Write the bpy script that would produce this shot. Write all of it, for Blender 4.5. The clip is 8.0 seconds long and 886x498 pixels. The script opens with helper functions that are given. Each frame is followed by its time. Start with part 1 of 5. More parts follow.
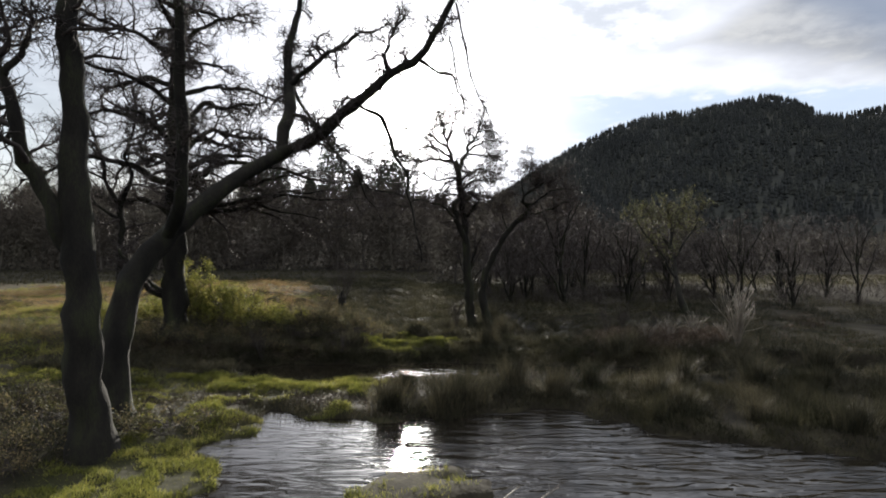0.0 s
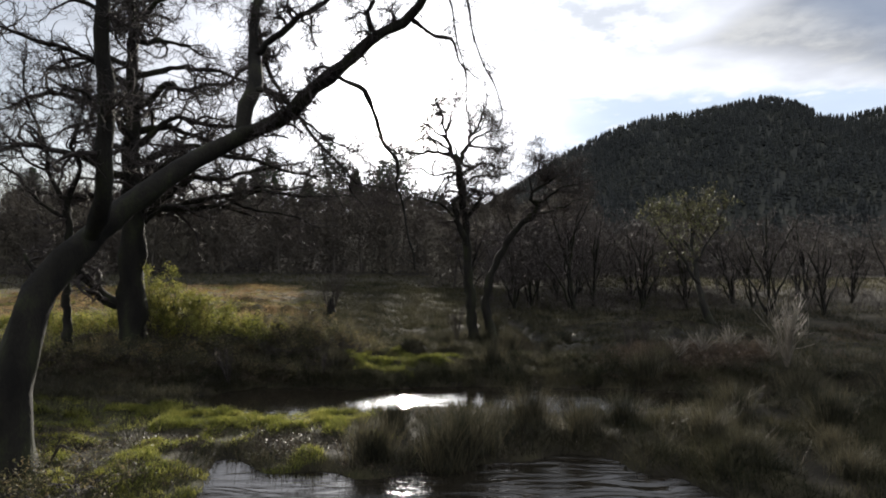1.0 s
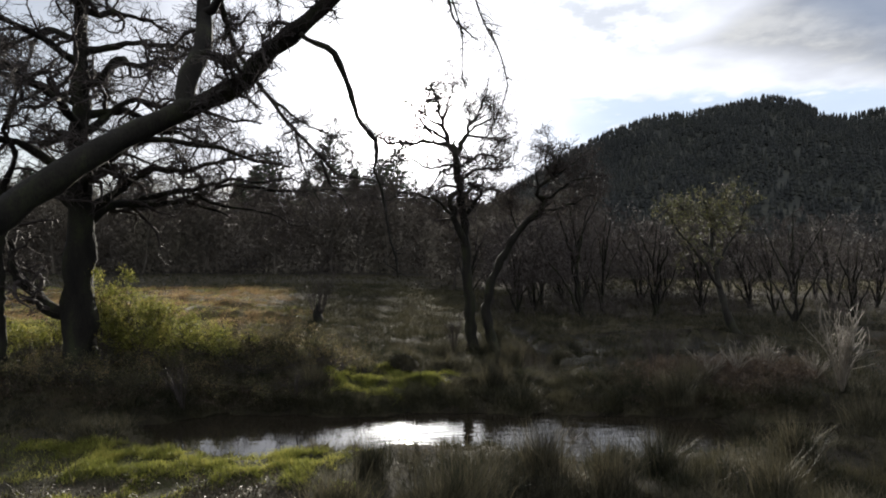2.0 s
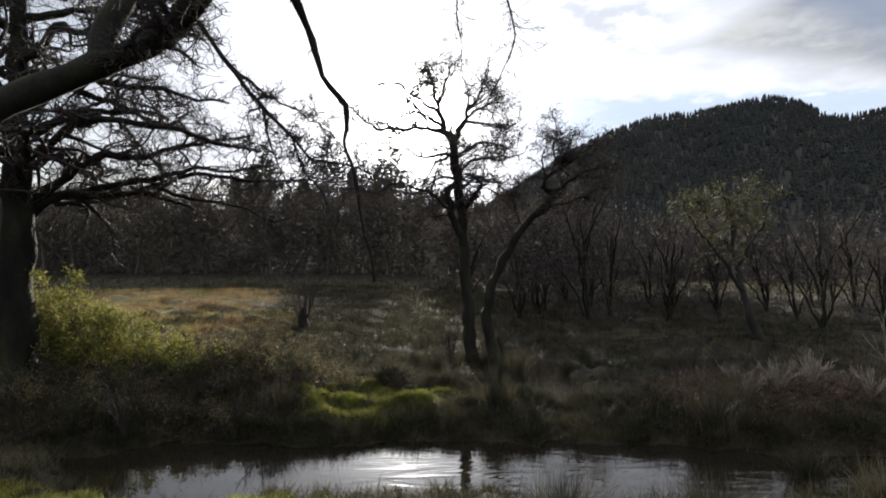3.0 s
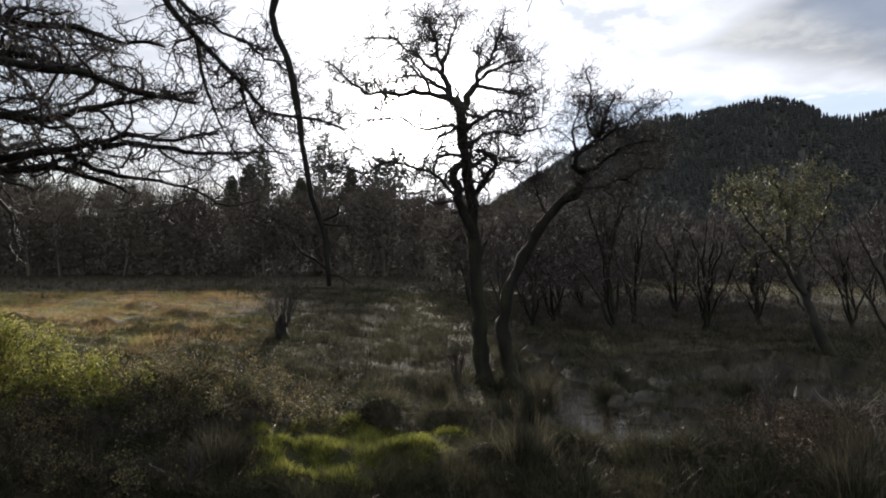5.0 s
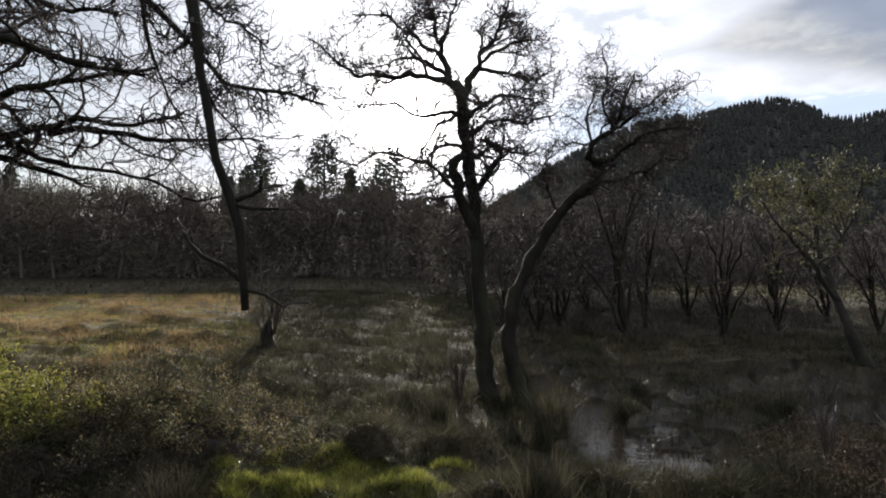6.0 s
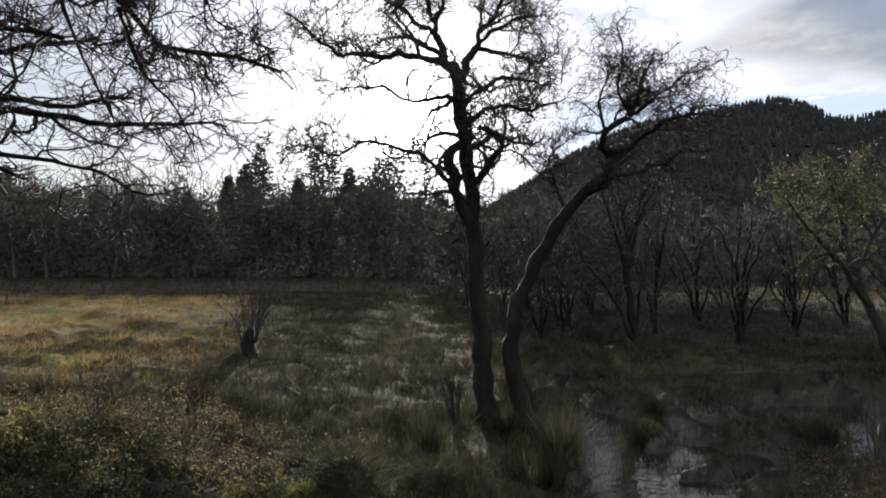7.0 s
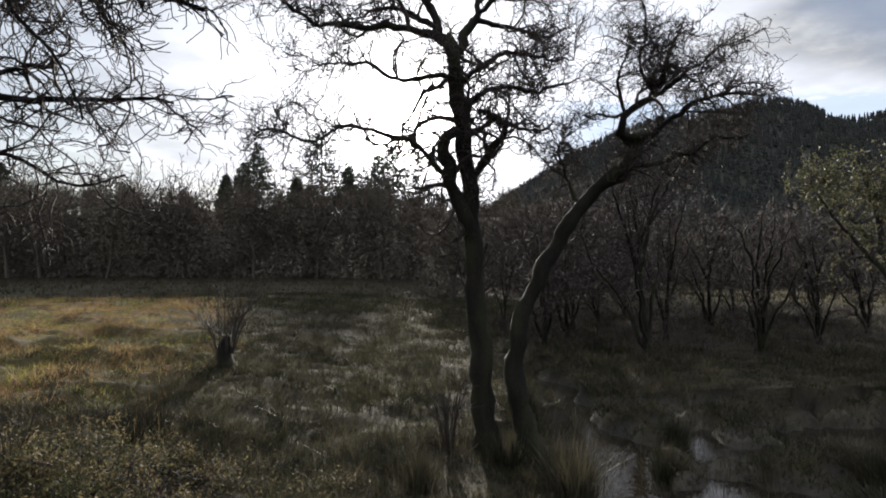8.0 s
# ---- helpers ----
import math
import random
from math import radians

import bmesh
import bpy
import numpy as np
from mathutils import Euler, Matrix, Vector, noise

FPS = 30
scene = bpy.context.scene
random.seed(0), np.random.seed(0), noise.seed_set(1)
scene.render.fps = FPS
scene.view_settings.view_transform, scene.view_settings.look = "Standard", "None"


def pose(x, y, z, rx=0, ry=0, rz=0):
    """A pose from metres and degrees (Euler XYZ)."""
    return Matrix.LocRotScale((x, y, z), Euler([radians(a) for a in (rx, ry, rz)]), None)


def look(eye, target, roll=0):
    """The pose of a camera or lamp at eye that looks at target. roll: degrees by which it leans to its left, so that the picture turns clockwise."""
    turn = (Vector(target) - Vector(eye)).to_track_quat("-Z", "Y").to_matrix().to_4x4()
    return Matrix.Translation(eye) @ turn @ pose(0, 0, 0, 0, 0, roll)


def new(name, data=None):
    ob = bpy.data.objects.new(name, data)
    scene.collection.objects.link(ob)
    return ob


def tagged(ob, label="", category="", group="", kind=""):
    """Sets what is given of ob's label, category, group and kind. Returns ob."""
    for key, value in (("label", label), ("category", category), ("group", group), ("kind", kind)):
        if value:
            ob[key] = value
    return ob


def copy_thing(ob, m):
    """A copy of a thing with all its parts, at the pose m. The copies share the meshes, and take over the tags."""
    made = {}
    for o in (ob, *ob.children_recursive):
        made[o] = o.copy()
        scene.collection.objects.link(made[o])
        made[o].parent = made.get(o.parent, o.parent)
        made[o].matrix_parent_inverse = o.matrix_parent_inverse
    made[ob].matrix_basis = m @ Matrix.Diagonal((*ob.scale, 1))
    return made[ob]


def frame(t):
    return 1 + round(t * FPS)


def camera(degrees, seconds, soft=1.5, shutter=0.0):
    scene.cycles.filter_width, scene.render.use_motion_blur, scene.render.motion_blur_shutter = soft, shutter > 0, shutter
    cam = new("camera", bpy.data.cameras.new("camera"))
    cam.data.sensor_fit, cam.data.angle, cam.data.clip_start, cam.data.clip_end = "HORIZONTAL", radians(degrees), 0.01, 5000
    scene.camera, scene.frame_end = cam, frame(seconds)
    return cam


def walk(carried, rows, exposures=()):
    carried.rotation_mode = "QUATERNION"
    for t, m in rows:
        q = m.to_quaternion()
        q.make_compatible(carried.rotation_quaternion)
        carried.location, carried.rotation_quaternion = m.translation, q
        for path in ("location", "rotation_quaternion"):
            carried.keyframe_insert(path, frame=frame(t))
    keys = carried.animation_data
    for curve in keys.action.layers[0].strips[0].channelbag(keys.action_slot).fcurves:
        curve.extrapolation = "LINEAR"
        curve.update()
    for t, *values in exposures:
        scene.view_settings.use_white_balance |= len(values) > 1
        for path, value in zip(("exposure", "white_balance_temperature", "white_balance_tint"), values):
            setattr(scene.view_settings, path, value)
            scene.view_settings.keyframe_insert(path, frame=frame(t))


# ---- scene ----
cam = camera(74.0, 8.0, soft=1.9)
METRES, EYE, TILT, LEAN, TURN = 20.0, 4.4, 0.7, 0.0, 0.0
ROWS = [
    (0.0, 0.0, 0.0, 0.0, -0.0, -0.0, -0.0),
    (0.5, -0.0, 0.0904, 0.0035, -0.02, 0.05, 0.03),
    (1.0, 0.0023, 0.1756, 0.0021, -0.06, 0.23, 0.08),
    (1.5, 0.0072, 0.2546, 0.0037, -0.04, 0.23, 0.06),
    (2.0, 0.014, 0.3292, 0.0061, 0.03, 0.21, 0.03),
    (3.5, 0.0241, 0.5298, -0.0008, 0.01, 0.32, -0.03),
    (4.0, 0.0181, 0.5883, -0.0055, -0.03, 0.37, -0.02),
    (4.5, 0.0138, 0.6467, -0.008, -0.03, 0.41, -0.05),
    (6.0, 0.016, 0.8008, -0.0082, 0.02, 0.61, 0.03),
    (6.5, 0.0202, 0.847, -0.0075, 0.04, 0.62, 0.01),
    (7.0, 0.0241, 0.8949, -0.0051, 0.05, 0.59, -0.02),
    (7.5, 0.0278, 0.9443, -0.0041, 0.03, 0.65, -0.03),
    (8.0, 0.0315, 0.997, -0.0017, 0.06, 0.57, -0.1),
]
walk(cam, [(t, pose(0, 0, EYE, TILT, LEAN, TURN) @ pose(METRES * x, METRES * y, METRES * z, 90 + pitch, roll, yaw)) for t, x, y, z, yaw, pitch, roll in ROWS],
     exposures=[(0.0, 1.1), (8.0, 1.15)])

# ---- light and sky ----
SUN_EL, SUN_AZ = radians(13.7), radians(-3.6)      # azimuth from +y, positive to +x
SUN_DIR = Vector((math.sin(SUN_AZ) * math.cos(SUN_EL), math.cos(SUN_AZ) * math.cos(SUN_EL), math.sin(SUN_EL)))


def make_world():
    w = bpy.data.worlds.new("sky")
    scene.world = w
    w.use_nodes = True
    nt = w.node_tree
    nt.nodes.clear()
    N = nt.nodes.new
    L = nt.links.new

    def math_(op, a, b=None, c=None):
        n = N("ShaderNodeMath")
        n.operation = op
        for i, v in enumerate((a, b, c)):
            if v is None:
                continue
            if isinstance(v, (int, float)):
                n.inputs[i].default_value = v
            else:
                L(v, n.inputs[i])
        return n.outputs[0]

    def ramp(v, a, b):
        n = N("ShaderNodeMapRange")
        n.interpolation_type = "SMOOTHSTEP"
        L(v, n.inputs[0])
        n.inputs[1].default_value, n.inputs[2].default_value = a, b
        return n.outputs[0]

    def mix(f, a, b):
        n = N("ShaderNodeMix")
        n.data_type = "RGBA"
        L(f, n.inputs["Factor"])
        for s, v in (("A", a), ("B", b)):
            if isinstance(v, tuple):
                n.inputs[6 if s == "A" else 7].default_value = v
            else:
                L(v, n.inputs[6 if s == "A" else 7])
        return n.outputs[2]

    tc = N("ShaderNodeTexCoord")
    d = tc.outputs["Generated"]
    sky = N("ShaderNodeTexSky")
    sky.sky_type, sky.sun_disc = "NISHITA", False
    sky.sun_elevation, sky.sun_rotation = SUN_EL, SUN_AZ
    sky.air_density, sky.dust_density = 1.0, 0.6
    sep = N("ShaderNodeSeparateXYZ")
    L(d, sep.inputs[0])
    x, y, z = sep.outputs
    zc = math_("MAXIMUM", z, 0.02)
    # cloud deck seen in perspective
    den = math_("ADD", zc, 0.12)
    comb = N("ShaderNodeCombineXYZ")
    L(math_("DIVIDE", x, den), comb.inputs[0])
    L(math_("DIVIDE", y, den), comb.inputs[1])
    n1 = N("ShaderNodeTexNoise")
    L(comb.outputs[0], n1.inputs["Vector"])
    n1.inputs["Scale"].default_value, n1.inputs["Detail"].default_value, n1.inputs["Roughness"].default_value = 1.15, 8, 0.55
    n2 = N("ShaderNodeTexNoise")
    L(comb.outputs[0], n2.inputs["Vector"])
    n2.inputs["Scale"].default_value, n2.inputs["Detail"].default_value = 3.3, 6
    dot = N("ShaderNodeVectorMath")
    dot.operation = "DOT_PRODUCT"
    L(d, dot.inputs[0])
    dot.inputs[1].default_value = SUN_DIR
    c = math_("MAXIMUM", dot.outputs["Value"], 0.0)
    halo = math_("POWER", c, 34.0)
    glow = math_("POWER", c, 120.0)
    core = math_("POWER", c, 900.0)
    # high bright haze, thinner to the east, where blue shows
    east = math_("MULTIPLY", ramp(x, -0.15, -0.75), 0.35)
    cover = math_("SUBTRACT", math_("ADD", n1.outputs[0], math_("MULTIPLY", halo, 0.2)), east)
    thin = math_("MULTIPLY_ADD", ramp(cover, 0.15, 0.62), 0.38, 0.60)
    bright = math_("ADD", math_("MULTIPLY", halo, 6.0), math_("MULTIPLY_ADD", ramp(n2.outputs[0], 0.3, 0.7), 1.4, 3.45))
    bright = math_("MULTIPLY", bright, math_("SUBTRACT", 1.0, math_("MULTIPLY", ramp(x, -0.02, -0.5), 0.06)))
    bright = math_("MULTIPLY", bright, math_("MULTIPLY_ADD", ramp(x, 0.02, 0.3), 0.16, 1.0))
    ahead = ramp(dot.outputs["Value"], -0.35, 0.85)
    bright = math_("MULTIPLY", bright, math_("MULTIPLY_ADD", ahead, -0.02, 1.02))
    bright = math_("MULTIPLY", bright, math_("MULTIPLY_ADD", ramp(z, 0.42, 1.0), 0.8, 1.0))      # an overcast deck is brightest overhead
    white = N("ShaderNodeCombineColor")
    L(math_("MULTIPLY", bright, 0.94), white.inputs[0])
    L(math_("MULTIPLY", bright, 0.97), white.inputs[1])
    L(math_("MULTIPLY", bright, 1.07), white.inputs[2])
    clear = N("ShaderNodeVectorMath")
    clear.operation = "SCALE"
    L(sky.outputs[0], clear.inputs[0])
    clear.inputs["Scale"].default_value = 0.6
    base = mix(thin, clear.outputs[0], white.outputs[0])
    yc = math_("MAXIMUM", y, 0.05)
    a_, e_ = math_("DIVIDE", x, yc), math_("DIVIDE", z, yc)
    rag = math_("MULTIPLY", math_("SUBTRACT", n2.outputs[0], 0.5), 0.14)
    fine = N("ShaderNodeTexNoise")
    L(comb.outputs[0], fine.inputs["Vector"])
    fine.inputs["Scale"].default_value, fine.inputs["Detail"].default_value, fine.inputs["Roughness"].default_value = 7.0, 8, 0.6
    rough = math_("SUBTRACT", fine.outputs[0], 0.5)
    # pale blue below the cloud deck in the west, its upper edge ragged
    edge = math_("ADD", math_("MULTIPLY_ADD", a_, 0.03, 0.272), math_("ADD", math_("MULTIPLY", rag, 0.35), math_("MULTIPLY", rough, 0.05)))
    rift = math_("MULTIPLY", ramp(math_("SUBTRACT", edge, e_), -0.004, 0.012), ramp(a_, 0.07, 0.30))
    base = mix(math_("MULTIPLY", rift, 0.85), base, (3.1, 3.75, 4.75, 1))
    # bright cloud puffs across it
    puff = ramp(math_("ADD", n2.outputs[0], math_("MULTIPLY", rough, 0.5)), 0.54, 0.68)
    base = mix(math_("MULTIPLY", math_("MULTIPLY", puff, rift), 0.8), base, (4.9, 5.0, 5.2, 1))
    # a thick grey bank above, a wedge widening westward
    low = math_("SUBTRACT", e_, math_("MULTIPLY_ADD", a_, -0.16, 0.415))
    high = math_("SUBTRACT", math_("MULTIPLY_ADD", a_, 0.62, 0.115), e_)
    bank = math_("ADD", math_("MINIMUM", low, high), math_("ADD", math_("MULTIPLY", rag, 0.5), math_("MULTIPLY", rough, 0.05)))
    grey = ramp(bank, -0.012, 0.05)
    tone = mix(ramp(math_("ADD", n2.outputs[0], rough), 0.3, 0.7), (2.0, 2.1, 2.3, 1), (3.3, 3.35, 3.4, 1))
    base = mix(math_("MULTIPLY", grey, 0.9), base, tone)
    dark = math_("ADD", math_("MULTIPLY_ADD", a_, 0.5, e_), math_("MULTIPLY", rag, 1.2))
    dark = math_("MULTIPLY", grey, ramp(dark, 0.66, 0.82))
    base = mix(math_("MULTIPLY", dark, 0.85), base, (1.3, 1.6, 2.2, 1))
    # broken grey-blue wisps nearer the sun
    d3 = math_("ABSOLUTE", math_("SUBTRACT", e_, math_("MULTIPLY_ADD", a_, -0.04, 0.415)))
    wisp = math_("MULTIPLY", ramp(d3, 0.075, 0.02), ramp(math_("ADD", fine.outputs[0], math_("MULTIPLY", rag, 1.0)), 0.47, 0.60))
    wisp = math_("MULTIPLY", math_("MULTIPLY", wisp, ramp(a_, 0.10, 0.17)), ramp(a_, 0.46, 0.34))
    base = mix(math_("MULTIPLY", wisp, 0.8), base, (3.4, 3.65, 4.1, 1))
    sunny = N("ShaderNodeCombineColor")
    add = math_("ADD", math_("MULTIPLY", glow, 14.0), math_("MULTIPLY", core, 120.0))
    L(add, sunny.inputs[0])
    L(math_("MULTIPLY", add, 0.97), sunny.inputs[1])
    L(math_("MULTIPLY", add, 0.9), sunny.inputs[2])
    total = N("ShaderNodeVectorMath")
    total.operation = "ADD"
    L(base, total.inputs[0])
    L(sunny.outputs[0], total.inputs[1])
    bg = N("ShaderNodeBackground")
    L(total.outputs[0], bg.inputs[0])
    bg.inputs[1].default_value = 0.1
    out = N("ShaderNodeOutputWorld")
    L(bg.outputs[0], out.inputs[0])


make_world()
sun = new("sun", bpy.data.lights.new("sun", "SUN"))
sun.data.energy, sun.data.angle, sun.data.color = 5.0, radians(0.8), (1.0, 0.93, 0.82)
sun.matrix_world = look((0, 0, 60), Vector((0, 0, 60)) - SUN_DIR)


# ---- materials ----
def material(name, colors, scale=4.0, rough=0.85, bump=0.3, fine=30.0, translucent=0.0, by="object", spec=0.3, stretch=(1, 1, 1)):
    """Mottled surface: three colours by a coarse noise, grain by a fine one, relief by both.
    by: object (places), island (each loose piece its own tone)."""
    m = bpy.data.materials.new(name)
    m.use_nodes = True
    nt = m.node_tree
    N, L = nt.nodes.new, nt.links.new
    p = nt.nodes["Principled BSDF"]
    out = nt.nodes["Material Output"]
    geo = N("ShaderNodeNewGeometry")
    mp = N("ShaderNodeMapping")
    mp.inputs["Scale"].default_value = stretch
    L(geo.outputs["Position"], mp.inputs["Vector"])
    n1 = N("ShaderNodeTexNoise")
    n1.inputs["Scale"].default_value, n1.inputs["Detail"].default_value = scale, 5
    L(mp.outputs[0], n1.inputs["Vector"])
    n2 = N("ShaderNodeTexNoise")
    n2.inputs["Scale"].default_value, n2.inputs["Detail"].default_value = fine, 3
    L(mp.outputs[0], n2.inputs["Vector"])
    mixv = N("ShaderNodeMath")
    mixv.operation = "MULTIPLY_ADD"
    L(n2.outputs[0], mixv.inputs[0])
    mixv.inputs[1].default_value = 0.35
    L(n1.outputs[0], mixv.inputs[2])
    fac = mixv.outputs[0]
    if by == "island":
        isl = N("ShaderNodeMath")
        isl.operation = "MULTIPLY_ADD"
        L(geo.outputs["Random Per Island"], isl.inputs[0])
        isl.inputs[1].default_value = 0.4
        sub = N("ShaderNodeMath")
        sub.operation = "SUBTRACT"
        L(fac, sub.inputs[0])
        sub.inputs[1].default_value = 0.2
        L(sub.outputs[0], isl.inputs[2])
        fac = isl.outputs[0]
    cr = N("ShaderNodeValToRGB")
    e = cr.color_ramp.elements
    e[0].position, e[0].color = 0.48, (*colors[0], 1)
    e[1].position, e[1].color = 0.90, (*colors[-1], 1)
    if len(colors) > 2:
        k = e.new(0.68)
        k.color = (*colors[1], 1)
    L(fac, cr.inputs[0])
    L(cr.outputs[0], p.inputs["Base Color"])
    p.inputs["Roughness"].default_value = rough
    p.inputs["Specular IOR Level"].default_value = spec
    if bump:
        b = N("ShaderNodeBump")
        b.inputs["Strength"].default_value, b.inputs["Distance"].default_value = bump, 0.05
        L(fac, b.inputs["Height"])
        L(b.outputs[0], p.inputs["Normal"])
    if translucent:
        tr = N("ShaderNodeBsdfTranslucent")
        L(cr.outputs[0], tr.inputs["Color"])
        ms = N("ShaderNodeMixShader")
        ms.inputs[0].default_value = translucent
        L(p.outputs[0], ms.inputs[1])
        L(tr.outputs[0], ms.inputs[2])
        L(ms.outputs[0], out.inputs["Surface"])
    return m


BARK = material("bark", [(0.018, 0.015, 0.013), (0.045, 0.039, 0.032), (0.08, 0.074, 0.060)], 3.0, 0.95, 1.0, 25.0, stretch=(1, 1, 0.3), spec=0.2)
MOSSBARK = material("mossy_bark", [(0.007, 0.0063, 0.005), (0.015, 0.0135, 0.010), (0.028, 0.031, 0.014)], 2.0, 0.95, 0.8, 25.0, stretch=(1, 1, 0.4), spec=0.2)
TWIG = material("twig_bark", [(0.024, 0.019, 0.016), (0.05, 0.04, 0.034)], 5.0, 0.8, 0.0, spec=0.3)
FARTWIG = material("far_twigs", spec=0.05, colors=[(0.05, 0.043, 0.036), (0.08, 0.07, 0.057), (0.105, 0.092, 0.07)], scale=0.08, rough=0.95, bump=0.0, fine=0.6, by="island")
CONIFER = material("conifer_needles", [(0.022, 0.032, 0.022), (0.04, 0.055, 0.034), (0.07, 0.09, 0.045)], 0.5, 0.8, 0.0, fine=2.0, by="island", translucent=0.15)
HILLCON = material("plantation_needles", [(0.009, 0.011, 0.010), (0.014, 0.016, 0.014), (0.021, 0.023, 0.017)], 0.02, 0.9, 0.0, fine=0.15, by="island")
LEAF = material("green_leaf", [(0.07, 0.078, 0.016), (0.15, 0.155, 0.035), (0.26, 0.23, 0.065)], 1.5, 0.65, 0.0, by="island", translucent=0.5, spec=0.15)
BRAMBLE = material("bramble_leaf", [(0.030, 0.034, 0.017), (0.080, 0.076, 0.036), (0.19, 0.145, 0.075)], 1.2, 0.7, 0.0, by="island", translucent=0.35, spec=0.15)
WILLOW = material("willow_leaf", [(0.04, 0.045, 0.016), (0.085, 0.09, 0.03), (0.15, 0.14, 0.055)], 1.5, 0.6, 0.0, by="island", translucent=0.35, spec=0.3)
WETLEAF = material("wet_leaf", [(0.02, 0.014, 0.008), (0.05, 0.033, 0.018), (0.10, 0.07, 0.04)], 2.0, 0.6, 0.0, by="island", spec=0.35)
DRYLEAF = material("dry_leaf", [(0.040, 0.027, 0.018), (0.095, 0.065, 0.042)], 2.0, 0.6, 0.0, by="island", translucent=0.4)
MOSSGRASS = material("moss_grass", [(0.06, 0.067, 0.015), (0.15, 0.16, 0.033), (0.28, 0.262, 0.07)], 1.0, 0.6, 0.0, fine=6.0, by="island", translucent=0.5, spec=0.12)
DRYGRASS = material("dry_grass", [(0.10, 0.056, 0.028), (0.205, 0.128, 0.06), (0.34, 0.25, 0.13)], 0.3, 0.7, 0.0, fine=2.5, by="island", translucent=0.5, spec=0.12)
MEADOW = material("meadow_grass", [(0.075, 0.088, 0.018), (0.17, 0.178, 0.038), (0.28, 0.245, 0.075)], 0.4, 0.7, 0.0, fine=3.0, by="island", translucent=0.5, spec=0.12)
RUSH = material("rush_blades", [(0.014, 0.015, 0.010), (0.036, 0.035, 0.022), (0.10, 0.086, 0.054)], 0.8, 0.6, 0.0, fine=4.0, by="island", translucent=0.28, spec=0.1)

PALETWIG = material("pale_twigs", [(0.10, 0.085, 0.065), (0.20, 0.17, 0.13)], 5.0, 0.6, 0.0, spec=0.4)
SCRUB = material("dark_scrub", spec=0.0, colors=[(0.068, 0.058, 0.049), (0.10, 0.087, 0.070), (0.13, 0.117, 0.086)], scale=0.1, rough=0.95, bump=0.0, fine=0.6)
TURF = material("wet_turf", [(0.016, 0.017, 0.010), (0.040, 0.040, 0.022), (0.085, 0.073, 0.043)], 0.6, 0.75, 0.0, fine=4.0, by="island", translucent=0.3, spec=0.03)


def ground_material():
    m = material("wet_earth", [(0.010, 0.0085, 0.006), (0.021, 0.018, 0.012), (0.040, 0.036, 0.020)], 1.1, 0.95, 1.0, 14.0, spec=0.08)
    nt = m.node_tree
    N, L = nt.nodes.new, nt.links.new
    p = nt.nodes["Principled BSDF"]
    src = p.inputs["Base Color"].links[0].from_socket
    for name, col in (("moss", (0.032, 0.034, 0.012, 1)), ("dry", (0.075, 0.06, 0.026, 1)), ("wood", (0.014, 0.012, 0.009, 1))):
        at = N("ShaderNodeAttribute")
        at.attribute_name = name
        n = N("ShaderNodeTexNoise")
        n.inputs["Scale"].default_value, n.inputs["Detail"].default_value = 2.2, 6
        mr = N("ShaderNodeMapRange")
        mr.inputs[1].default_value, mr.inputs[2].default_value = 0.3, 0.62
        L(n.outputs[0], mr.inputs[0])
        mu = N("ShaderNodeMath")
        mu.operation = "MULTIPLY"
        L(at.outputs["Fac"], mu.inputs[0])
        L(mr.outputs[0], mu.inputs[1])
        mx = N("ShaderNodeMix")
        mx.data_type = "RGBA"
        L(mu.outputs[0], mx.inputs["Factor"])
        L(src, mx.inputs[6])
        mx.inputs[7].default_value = col
        src = mx.outputs[2]
    L(src, p.inputs["Base Color"])
    mud = N("ShaderNodeAttribute")
    mud.attribute_name = "mud"
    for socket, dry_value, wet_value in (("Roughness", 0.95, 0.55), ("Specular IOR Level", 0.08, 0.25)):
        mr = N("ShaderNodeMapRange")
        mr.inputs[3].default_value, mr.inputs[4].default_value = dry_value, wet_value
        L(mud.outputs["Fac"], mr.inputs[0])
        L(mr.outputs[0], p.inputs[socket])
    return m


